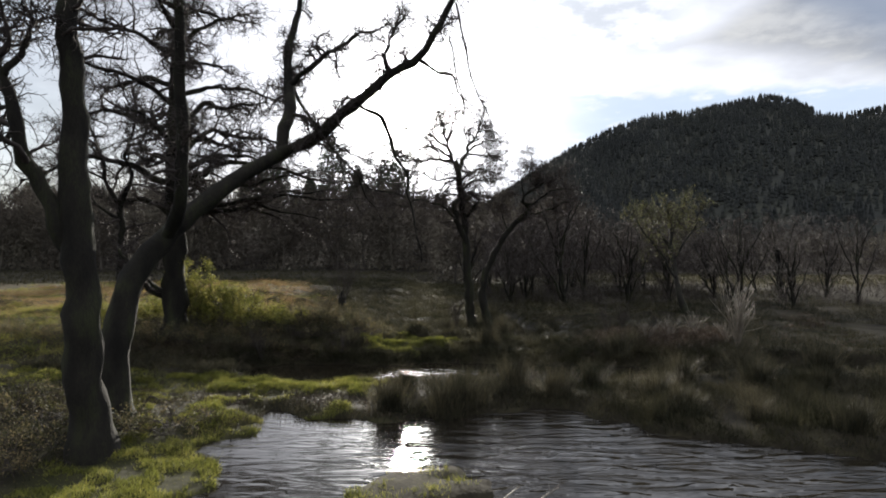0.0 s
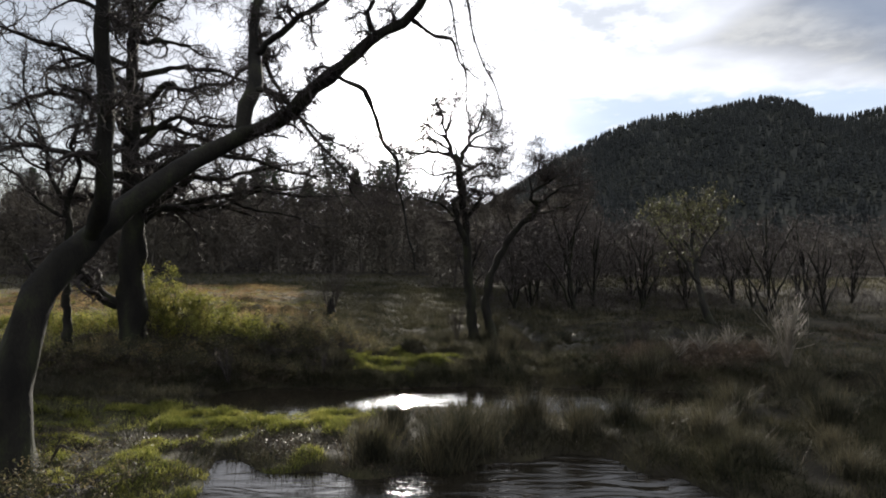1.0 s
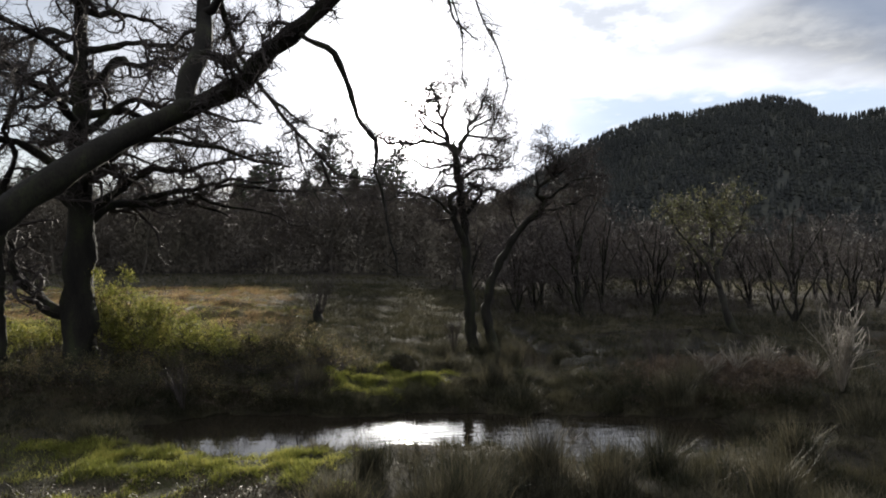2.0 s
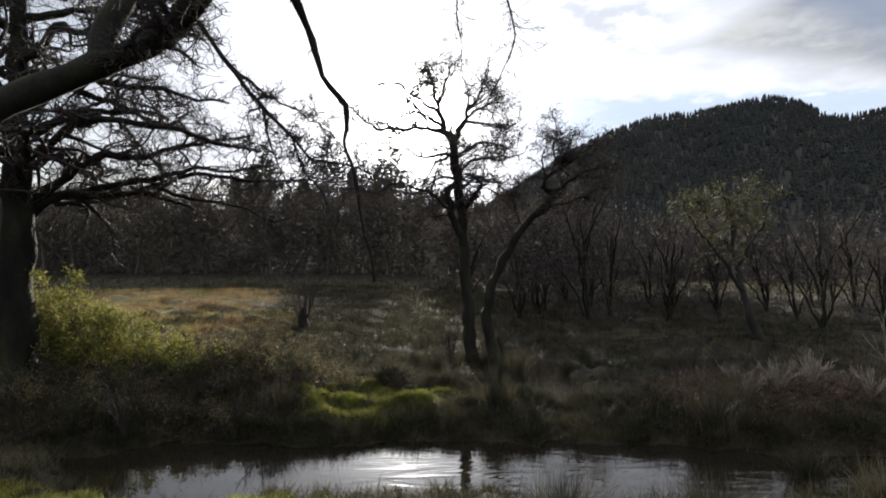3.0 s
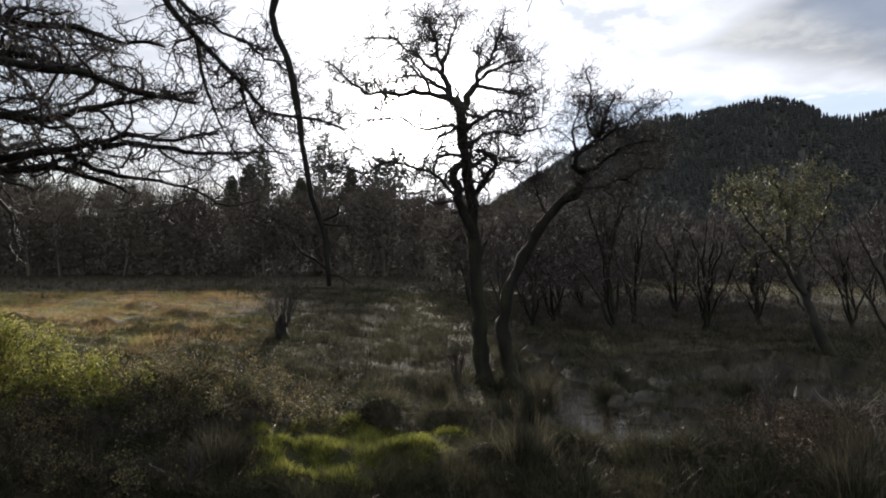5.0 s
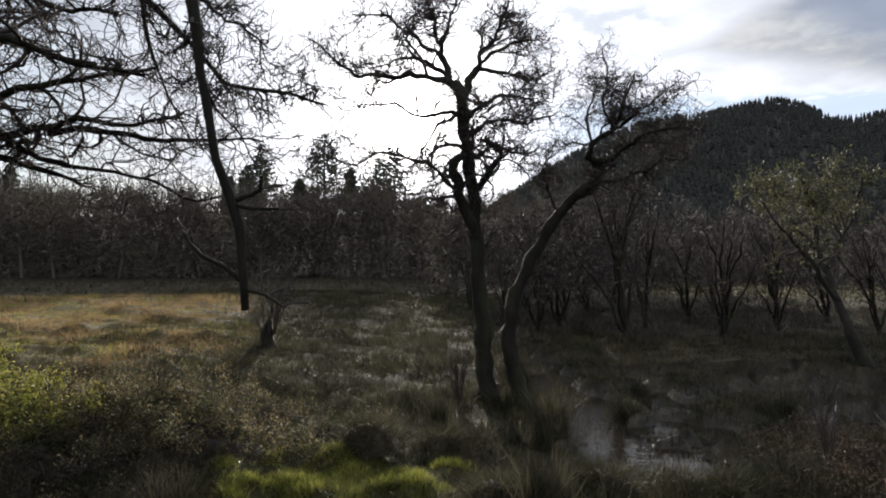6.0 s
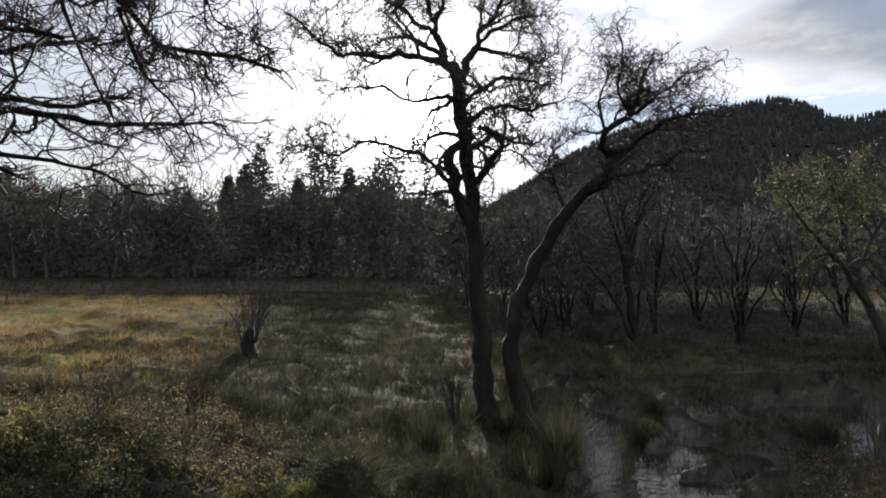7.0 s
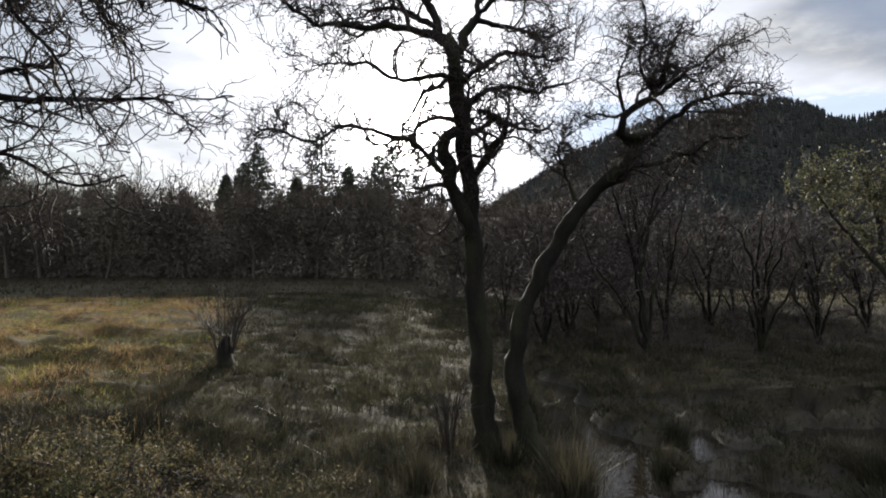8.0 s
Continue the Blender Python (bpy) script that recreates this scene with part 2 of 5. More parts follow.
def water_material():
    m = bpy.data.materials.new("peaty_water")
    m.use_nodes = True
    nt = m.node_tree
    N, L = nt.nodes.new, nt.links.new
    p = nt.nodes["Principled BSDF"]
    p.inputs["Base Color"].default_value = (0.012, 0.010, 0.007, 1)
    p.inputs["Roughness"].default_value, p.inputs["IOR"].default_value = 0.03, 1.33
    geo = N("ShaderNodeNewGeometry")
    mp = N("ShaderNodeMapping")
    mp.inputs["Scale"].default_value = (0.40, 1.5, 1)
    mp.inputs["Rotation"].default_value = (0, 0, 0.25)
    L(geo.outputs["Position"], mp.inputs[0])
    n1 = N("ShaderNodeTexNoise")
    n1.inputs["Scale"].default_value, n1.inputs["Detail"].default_value, n1.inputs["Distortion"].default_value = 1.6, 2.5, 1.2
    L(mp.outputs[0], n1.inputs["Vector"])
    sep = N("ShaderNodeSeparateXYZ")
    L(geo.outputs["Position"], sep.inputs[0])
    mr = N("ShaderNodeMapRange")      # the stream runs in the near reach, the ditch behind stands still
    mr.inputs[1].default_value, mr.inputs[2].default_value = 16.0, 19.0
    mr.inputs[3].default_value, mr.inputs[4].default_value = 0.9, 0.12
    L(sep.outputs[1], mr.inputs[0])
    calm = N("ShaderNodeMapRange")      # slack water under the mossy bank
    calm.inputs[1].default_value, calm.inputs[2].default_value = -2.6, 1.2
    calm.inputs[3].default_value, calm.inputs[4].default_value = 0.22, 1.0
    L(sep.outputs[0], calm.inputs[0])
    both = N("ShaderNodeMath")
    both.operation = "MULTIPLY"
    L(mr.outputs[0], both.inputs[0])
    L(calm.outputs[0], both.inputs[1])
    b = N("ShaderNodeBump")
    b.inputs["Distance"].default_value = 0.12
    L(both.outputs[0], b.inputs["Strength"])
    L(n1.outputs[0], b.inputs["Height"])
    L(b.outputs[0], p.inputs["Normal"])
    return m


EARTH, WATER = ground_material(), water_material()
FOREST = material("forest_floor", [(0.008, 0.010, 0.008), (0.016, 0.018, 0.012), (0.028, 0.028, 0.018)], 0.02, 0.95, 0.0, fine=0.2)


# ---- shapes ----
rng = np.random.default_rng(7)
_lat = np.random.default_rng(3).random((256, 256))


def vnoise(x, y, scale):
    """Smooth value noise, 0 to 1."""
    x, y = np.asarray(x, float) / scale + 511.3, np.asarray(y, float) / scale + 377.7
    i, j = np.floor(x).astype(int), np.floor(y).astype(int)
    u, v = x - i, y - j
    u, v = u * u * (3 - 2 * u), v * v * (3 - 2 * v)
    g = lambda a, b: _lat[a % 256, b % 256]
    return (g(i, j) * (1 - u) + g(i + 1, j) * u) * (1 - v) + (g(i, j + 1) * (1 - u) + g(i + 1, j + 1) * u) * v


def sstep(v, a, b):
    k = np.clip((np.asarray(v, float) - a) / (b - a), 0, 1)
    return k * k * (3 - 2 * k)


def mesh_from(name, verts, faces, mat, smooth=True):
    """verts (n,3), faces (m,3 or 4) arrays to a mesh."""
    verts, faces = np.asarray(verts, np.float32), np.asarray(faces, np.int32)
    me = bpy.data.meshes.new(name)
    me.vertices.add(len(verts))
    me.vertices.foreach_set("co", verts.ravel())
    k = faces.shape[1]
    me.loops.add(faces.size)
    me.loops.foreach_set("vertex_index", faces.ravel())
    me.polygons.add(len(faces))
    me.polygons.foreach_set("loop_start", np.arange(0, faces.size, k, dtype=np.int32))
    me.update(calc_edges=True)
    me.validate()
    if smooth:
        me.polygons.foreach_set("use_smooth", np.ones(len(me.polygons), bool))
    me.materials.append(mat)
    return me


def part(name, me, parent, label=""):
    ob = new(name, me)
    ob.parent = parent
    if label:
        ob["label"] = label
    return ob


def tubes(lines, radii, sides):
    """lines (n,p,3), radii (n,p): quads of n tubes."""
    n, p, _ = lines.shape
    t = np.gradient(lines, axis=1)
    t /= np.linalg.norm(t, axis=2, keepdims=True) + 1e-9
    mean = lines[:, -1] - lines[:, 0]
    ref = np.where(np.abs(mean[:, 2:3]) > 0.6 * np.linalg.norm(mean, axis=1, keepdims=True), [[1.0, 0.2, 0]], [[0.1, 0.05, 1.0]])
    a = np.cross(t, ref[:, None, :])
    a /= np.linalg.norm(a, axis=2, keepdims=True) + 1e-9
    b = np.cross(t, a)
    ang = np.arange(sides) * 2 * np.pi / sides
    v = lines[:, :, None, :] + radii[:, :, None, None] * (np.cos(ang)[None, None, :, None] * a[:, :, None, :] + np.sin(ang)[None, None, :, None] * b[:, :, None, :])
    base = (np.arange(n) * p * sides)[:, None, None]
    i = np.arange(p - 1)[None, :, None] * sides
    k = np.arange(sides)[None, None, :]
    k2 = (k + 1) % sides
    f = np.stack([base + i + k, base + i + k2, base + i + sides + k2, base + i + sides + k], -1)
    return v.reshape(-1, 3), f.reshape(-1, 4)


def joined(batches):
    vs, fs, o = [], [], 0
    for v, f in batches:
        vs.append(v)
        fs.append(f + o)
        o += len(v)
    return np.concatenate(vs), np.concatenate(fs)


def spline(points, n):
    """Points through which a limb goes, resampled smoothly to n."""
    p = np.array(points, float)
    d = np.r_[0, np.cumsum(np.linalg.norm(np.diff(p, axis=0), axis=1))]
    s = np.linspace(0, d[-1], n * 4)
    q = np.stack([np.interp(s, d, p[:, i]) for i in range(3)], 1)
    k = max(3, (n * 4) // (len(p) * 2)) | 1
    pad = np.concatenate([np.repeat(q[:1], k // 2, 0) * 1.0, q, np.repeat(q[-1:], k // 2, 0)])
    q = np.stack([np.convolve(pad[:, i], np.ones(k) / k, "valid") for i in range(3)], 1)
    q[0], q[-1] = p[0], p[-1]
    return q[np.linspace(0, len(q) - 1, n).round().astype(int)]


def limb(points, r0, r1, n=18, gnarl=0.05):
    """A guided limb as (1,n,3) and (1,n): crooked a little on its way."""
    q = spline(points, n)
    size = float(np.linalg.norm(np.diff(q, axis=0), axis=1).sum())
    w = rng.normal(0, gnarl * min(1.0, size / 3.0), (n, 3))
    w[1:-1] = (w[:-2] + w[1:-1] + w[2:]) / 2
    w[0] = 0
    q = q + w
    r = r0 + (r1 - r0) * np.linspace(0, 1, n) ** 0.85
    r *= 1 + rng.normal(0, 0.05, n)
    return q[None], r[None]


def grow(parents, count, length, steps, spread=55, wander=0.35, lift=0.1, ratio=0.6, tip=0.006, u0=0.25, u1=1.0, rmax=9.0, flat=0.0, taper=0.25, stout=0.03):
    """Children along parent lines [(lines, radii), ...]: count in all, shared by the parents' lengths."""
    starts, dirs, rads, scl = [], [], [], []
    lens = [np.linalg.norm(np.diff(l, axis=1), axis=2).sum(1) for l, r in parents]
    tot = sum(x.sum() for x in lens)
    for (l, r), ln in zip(parents, lens):
        want = count * ln / tot
        c = np.floor(want + rng.random(len(ln))).astype(int)
        idx = np.repeat(np.arange(len(ln)), c)
        if not len(idx):
            continue
        u = u0 + (u1 - u0) * rng.random(len(idx)) ** 0.8
        f = u * (l.shape[1] - 1)
        i = np.minimum(f.astype(int), l.shape[1] - 2)
        w = (f - i)[:, None]
        starts.append(l[idx, i] * (1 - w) + l[idx, i + 1] * w)
        tg = l[idx, i + 1] - l[idx, i]
        dirs.append(tg / (np.linalg.norm(tg, axis=1, keepdims=True) + 1e-9))
        rads.append(r[idx, i])
        scl.append(1.15 - 0.55 * u)
    s, d, r, sc = np.concatenate(starts), np.concatenate(dirs), np.concatenate(rads), np.concatenate(scl)
    n = len(s)
    side = np.cross(d, rng.normal(size=(n, 3)))
    side[:, 2] *= 1 - flat
    side /= np.linalg.norm(side, axis=1, keepdims=True) + 1e-9
    a = np.radians(spread + rng.normal(0, 14, n))[:, None]
    d = d * np.cos(a) + side * np.sin(a)
    L = (length[0] + (length[1] - length[0]) * rng.random(n)) * sc
    step = (L / steps)[:, None]
    pts = [s]
    kick = rng.normal(0, wander, (n, 3))
    for k in range(steps):
        kick = 0.35 * kick + rng.normal(0, wander, (n, 3))
        kick[:, 2] *= 1 - 0.5 * flat
        d = d + kick * 0.8
        d[:, 2] += lift
        d /= np.linalg.norm(d, axis=1, keepdims=True) + 1e-9
        pts.append(pts[-1] + d * step)
    lines = np.stack(pts, 1)
    r0 = np.minimum(np.minimum(r * ratio, rmax), stout * L + tip)
    k = np.linspace(0, 1, steps + 1)[None]
    return lines, r0[:, None] * (1 - k * (1 - taper)) + 0 * k


def min_r(b, t):
    return b[0], np.maximum(b[1], t)


def leaves(lines, count, size, droop=0.2, jitter=0.05):
    """Small folded leaf quads strewn along lines: (verts, quads)."""
    pts = lines.reshape(-1, 3)
    i = rng.integers(0, len(pts), count)
    c = pts[i] + rng.normal(0, jitter, (count, 3))
    return leaf_quads(c, size)


def leaf_quads(c, size, slim=0.45):
    """Small folded quads at c; a low slim makes them twigs."""
    n = len(c)
    a = rng.normal(size=(n, 3))
    a /= np.linalg.norm(a, axis=1, keepdims=True)
    b = np.cross(a, rng.normal(size=(n, 3)))
    b /= np.linalg.norm(b, axis=1, keepdims=True)
    s = size * (0.6 + 0.8 * rng.random((n, 1)))
    up = np.cross(a, b) * s * slim / 3
    v = np.stack([c - a * s, c + b * s * slim + up, c + a * s, c - b * s * slim + up], 1)
    return v.reshape(-1, 3), np.arange(4 * n).reshape(n, 4)


def blades(x, y, z, h, w, lean, bend=0.5, toward=None, cheap=False):
    """Grass blades as bent tapering strips of two quads (cheap: one): (verts, quads)."""
    n = len(x)
    az = rng.random(n) * 2 * np.pi if toward is None else toward + rng.normal(0, 0.6, n)
    ux, uy = np.cos(az), np.sin(az)
    fx = rng.random(n) * 2 * np.pi
    px, py = np.cos(fx) * w, np.sin(fx) * w
    vs = []
    for k, wk in ((0, 1.0), (1.0, 0.15)) if cheap else ((0, 1.0), (0.55, 0.8), (1.0, 0.12)):
        o = lean * h * (k + bend * k * k)
        zz = z + h * k * (1 - 0.25 * lean * k)
        for s in (-1, 1):
            vs.append(np.stack([x + ux * o + s * px * wk, y + uy * o + s * py * wk, zz], 1))
    v = np.stack(vs, 1).reshape(-1, 3)
    if cheap:
        return v, (np.arange(n) * 4)[:, None] + np.array([[0, 1, 3, 2]])
    b = (np.arange(n) * 6)[:, None]
    f = np.concatenate([b + np.array([[0, 1, 3, 2]]), b + np.array([[2, 3, 5, 4]])])
    return v, f


# ---- the lie of the land ----
def blob(x, y, cx, cy, rx, ry, rough=0.35, s=1.3):
    """Over 0 inside an uneven oval, about 1 at its middle."""
    d = 1 - np.sqrt(((x - cx) / rx) ** 2 + ((y - cy) / ry) ** 2)
    return d + rough * (vnoise(x + cx, y + cy, s) - 0.5) + 0.5 * rough * (vnoise(x - cx, y, s * 0.35) - 0.5)


def wet(x, y):
    """Over 0 where open water lies."""
    x, y = np.asarray(x, float), np.asarray(y, float)
    # the near reach of the stream, right of the mossy bank
    east = sstep(x, 2.5, 10.0)
    far = 16.0 + 0.4 * np.sin(x * 0.9) - 3.4 * east + 0.9 * np.exp(-((x - 3.4) / 2.2) ** 2)
    left = -4.75 + 0.3 * np.sin(y * 1.3) - 2.0 * sstep(y, 10.5, 7.5)
    near = np.minimum(np.minimum(far - y, (x - left) * 0.8), 26 - x)
    near = near * 0.35 + 0.35 * (vnoise(x, y, 1.1) - 0.5)
    near = np.minimum(near, -0.8 * blob(x, y, -0.45, 11.0, 1.3, 1.3, 0.5, 0.6))
    # the ditch behind it
    mid = 22.3 - 0.45 * sstep(x, 0.5, 4.0) + 0.2 * np.sin(x * 0.7 + 1)
    half = 1.65 + 0.35 * sstep(x, 0.5, 4.0) - 0.9 * sstep(x, 6.0, 9.0) - 1.3 * sstep(x, -6.0, -8.0)
    ditch = (half - np.abs(y - mid)) * 0.5 + 0.3 * (vnoise(x, y, 0.9) - 0.5) + 0.3 * (vnoise(x, y, 0.35) - 0.5)
    # the rill and its pools
    rx = 3.9 + 0.9 * sstep(y, 34, 42) + 0.3 * np.sin(y * 0.55) + 0.25 * np.sin(y * 1.7)
    rw = 0.36 + 0.5 * vnoise(x * 0.2, y, 1.8) - 0.3 * sstep(y, 40, 46)
    rill = np.where((y > 27.4) & (y < 46), (rw - np.abs(x - rx)) * 0.8, -1.0)
    rill = rill + 0.55 * (vnoise(x, y, 0.7) - 0.5)
    pools = np.maximum(np.maximum(blob(x, y, 5.2, 28.9, 1.9, 1.5, 1.0, 0.7), blob(x, y, 4.5, 31.8, 1.1, 2.4, 1.1, 0.6)), np.maximum(blob(x, y, 10.3, 31.2, 1.8, 1.1, 0.9, 0.8), blob(x, y, 11.7, 34.8, 2.8, 1.8, 0.9, 0.8)))
    # puddles all over the soaked ground round the rill
    soak = np.maximum(blob(x, y, 6.0, 33.0, 4.2, 6.5, 0.3), np.maximum(blob(x, y, 11.5, 30.3, 3.6, 2.6, 0.3), blob(x, y, 10.0, 34.8, 5.0, 3.8, 0.3)))
    puddle = np.where(soak > 0, vnoise(x, y, 1.3) + 0.7 * vnoise(x, y, 0.5) - 1.09 + 0.25 * np.minimum(soak, 0.5), -0.5)
    pools = np.maximum(pools, puddle)
    return np.maximum(np.maximum(near, ditch), np.maximum(rill, pools))


def mossy(x, y):
    bank = np.minimum(sstep(x, -22, -18), sstep(x, -0.6, -2.6)) * sstep(y, 8, 10) * sstep(y, 20.6, 19.6)
    litter = sstep(np.abs(y - 16.9 + 0.1 * (x + 4)), 0.6, 1.4)      # a bare muddy strip along the bank
    bank = bank * sstep(vnoise(x, y, 0.9) + 0.5 * vnoise(x, y, 0.3) + 0.7 * litter, 0.75, 1.2)
    bank = bank * (1 - sstep(x, -7.6, -8.6) * sstep(y, 17, 15))      # bare shaded earth round the bank trees
    m = np.maximum(bank, sstep(blob(x, y, -1.6, 26.3, 2.3, 2.0, 0.7), 0.0, 0.3))
    return np.maximum(m, 0.2 * sstep(blob(x, y, -0.45, 11.1, 1.3, 1.3), 0, 0.2))


def boggy(x, y):
    """Soaked mud round the rill and its pools."""
    return sstep(wet(x, y), -0.36, -0.12) * sstep(x, 1.5, 3.0) * sstep(y, 26.5, 27.5) * sstep(y, 50, 46)


def dry(x, y):
    field = sstep(y, 70, 80) * sstep(x, 20, 34) * sstep(y, 126, 118)      # pasture seen under the trees, its sunlight put into the pale colour
    edge = x + 8.0 + 0.28 * (y - 38) + 3.0 * (vnoise(x, y, 4.0) - 0.5)
    # dry colour fades out from y 66 to 78, painting in the wood's shadow edge
    return np.maximum(sstep(y, 30, 36) * sstep(edge, 2.5, -3.0) * sstep(y, 78, 66), field)


def hump(x, y):
    """Small cushions of moss with hollows between, 0 to 1."""
    return sstep(vnoise(x, y, 0.5) + 0.35 * vnoise(x, y, 0.2), 0.45, 0.95)


def ground_z(x, y):
    x, y = np.asarray(x, float), np.asarray(y, float)
    near = np.exp(-((y - 30) / 60) ** 4) * np.exp(-(x / 60) ** 4)
    w = wet(x, y)
    d = dry(x, y)
    tuss = vnoise(x, y, 0.55) ** 2
    land = 0.12 + 0.16 * vnoise(x, y, 1.3) * near + (0.12 + 0.14 * d) * tuss * near + (0.30 - 0.1 * d * near) * vnoise(x, y, 5.0) + 0.5 * d * near * vnoise(x, y, 1.4) ** 2
    land += 0.15 * sstep(y, 28, 42) * sstep(x, 2, -5) + 0.3 * sstep(x, -6, -14) * sstep(y, 18, 26)
    land += 0.25 * sstep(y, 25, 29) * sstep(x, -2.8, -5)
    land += 0.10 * sstep(y, 24, 27) + 0.25 * sstep(x, 6, 14) * sstep(y, 16, 22)
    land *= 1 - 0.5 * sstep(y, 14, 12.5)
    land *= 1 - 0.55 * sstep(y, 21, 19.5) * sstep(x, 1, -2) * sstep(x, -12, -8)
    land += 0.30 * (mossy(x, y) > 0.3) * sstep(y, 24, 24.6) * vnoise(x, y, 0.55) ** 2
    land += mossy(x, y) * (0.05 * vnoise(x, y, 0.22) + 0.07 * hump(x, y)) * near
    land += np.minimum(0.22 * np.maximum(y - 138, 0), 21 + 3 * vnoise(x, y, 30)) * sstep(x, 75, 15)
    shore = sstep(w, -0.42, 0.02)
    land = land * (1 - 0.88 * shore) + 0.05 * (vnoise(x, y, 0.28) - 0.3) * shore * near
    k = sstep(w, -0.05, 0.16)
    return land * (1 - k) - 0.30 * k


def stretched(a, b, step, far, ratio=1.16):
    core = list(np.arange(a, b + step / 2, step))
    d, lo, hi = step, core[0], core[-1]
    left, right = [], []
    while hi < far:
        d *= ratio
        hi, lo = hi + d, lo - d
        left.append(lo)
        right.append(hi)
    return np.array(left[::-1] + core + right)


gx, gy = stretched(-18, 18, 0.18, 3500), stretched(8, 46, 0.18, 3500)
X, Y = np.meshgrid(gx, gy)
Z = ground_z(X, Y)
nx, ny = len(gx), len(gy)
ii = (np.arange(ny - 1)[:, None] * nx + np.arange(nx - 1)[None]).ravel()
me = mesh_from("ground", np.stack([X, Y, Z], -1).reshape(-1, 3), np.stack([ii, ii + 1, ii + nx + 1, ii + nx], 1), EARTH)
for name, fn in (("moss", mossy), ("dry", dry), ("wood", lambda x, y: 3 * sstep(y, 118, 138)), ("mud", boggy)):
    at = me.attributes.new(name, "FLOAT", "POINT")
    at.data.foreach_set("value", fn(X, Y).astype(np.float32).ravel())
ground = tagged(new("ground", me), "wet peaty meadow ground with moss, mud and dry grass", "ground", kind="structure")

wx, wy = np.linspace(-40, 40, 41), np.linspace(-20, 60, 41)
X, Y = np.meshgrid(wx, wy)
ii = (np.arange(40)[:, None] * 41 + np.arange(40)[None]).ravel()
water = tagged(new("water", mesh_from("water", np.stack([X, Y, 0 * X], -1).reshape(-1, 3), np.stack([ii, ii + 1, ii + 42, ii + 41], 1), WATER)),
               "dark peaty stream water reflecting the bright sky", "water", kind="structure")


# ---- the hill and the far woods ----
HILL_AZ = [-14, 4.5, 8.5, 12, 15.5, 19.5, 22.5, 25, 28.5, 30.7, 33, 34.8, 38.5, 46, 60]
HILL_EL = [1.0, 5.6, 8.2, 10.2, 11.9, 13.0, 13.1, 13.3, 13.8, 13.3, 11.7, 11.5, 11.9, 12.5, 9]


def hill_point(az, k):
    """az degrees from +y, k 0 at the foot to 1 on the ridge: the place."""
    el = np.interp(az, HILL_AZ, HILL_EL)
    ridge = 760 + 3.0 * (az - 25)
    d = 300 + (ridge - 300) * k
    top = ridge * np.tan(np.radians(el)) - 4.5
    z = top * (k ** 1.15) * (1 + 0.06 * np.sin(az * 0.9 + k * 4) * np.sin(k * np.pi))
    a = np.radians(az)
    return np.stack([np.sin(a) * d, np.cos(a) * d, z], -1)


az, kk = np.meshgrid(np.linspace(-14, 60, 120), np.r_[np.linspace(0, 1, 24), 1.15])
hv = hill_point(az, np.minimum(kk, 1.0))
hv[-1, :, 0] *= 1.2
hv[-1, :, 1] *= 1.2
hv[-1, :, 2] *= 0.7
ii = (np.arange(24)[:, None] * 120 + np.arange(119)[None]).ravel()
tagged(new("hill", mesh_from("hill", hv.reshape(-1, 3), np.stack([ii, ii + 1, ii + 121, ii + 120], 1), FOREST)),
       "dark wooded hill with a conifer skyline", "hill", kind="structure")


def conifer_cones(c, h, tiers=3, sides=5):
    """Simple ragged spruces of stacked skirts, many at once."""
    n = len(c)
    out = []
    for t in range(tiers):
        z0, z1 = 0.1 + 0.75 * t / tiers, min(1.0, 0.1 + 0.75 * t / tiers + 0.42)
        r = 0.17 * (1 - t / tiers) + 0.035
        a = rng.random((n, 1)) * 6.28 + np.arange(sides)[None] * 2 * np.pi / sides
        rr = h[:, None] * r * (0.7 + 0.6 * rng.random((n, sides)))
        ring = np.stack([c[:, None, 0] + np.cos(a) * rr, c[:, None, 1] + np.sin(a) * rr, c[:, None, 2] + h[:, None] * (z0 + 0.05 * rng.random((n, sides)))], -1)
        top = np.stack([c[:, 0], c[:, 1], c[:, 2] + h * z1], -1)[:, None]
        v = np.concatenate([ring, top], 1).reshape(-1, 3)
        b = (np.arange(n) * (sides + 1))[:, None]
        k = np.arange(sides)
        f = np.stack([b + k, b + (k + 1) % sides, b + sides + 0 * k], -1).reshape(-1, 3)
        out.append((v, f))
    return joined(out)


n = 11500
k = np.r_[rng.random(n) ** 0.6, np.ones(700)]
a = np.r_[rng.uniform(-12, 58, n), rng.uniform(3, 58, 700)]
c = hill_point(a, k)
keep = vnoise(c[:, 0], c[:, 1], 60) > 0.02
c = c[keep]
h = rng.uniform(6, 11, len(c)) * np.where(k[keep] == 1, 0.9, 1)
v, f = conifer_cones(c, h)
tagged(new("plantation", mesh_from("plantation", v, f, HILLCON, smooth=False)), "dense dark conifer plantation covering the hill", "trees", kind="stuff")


def far_tree(h, twigs=58):
    """A bare crown seen from far off: (verts, quads)."""
    t = limb([(0, 0, 0), (rng.normal(0, .4), rng.normal(0, .4), h * 0.45), (rng.normal(0, .8), rng.normal(0, .8), h * 0.9)], h * 0.018, 0.05, 7, 0.15)
    a = grow([t], 13, (h * 0.28, h * 0.5), 4, 48, 0.22, 0.12, tip=0.03, u0=0.12)
    b = grow([a], twigs, (h * 0.12, h * 0.24), 3, 45, 0.25, 0.1, tip=0.02, u0=0.1)
    c = grow([b], twigs * 0.9, (h * 0.06, h * 0.13), 2, 45, 0.2, 0.05, tip=0.02, u0=0.1)
    return joined([tubes(*t, 5), tubes(*min_r(a, 0.05), 3), tubes(*min_r(b, 0.035), 3), tubes(*min_r(c, 0.03), 3)])


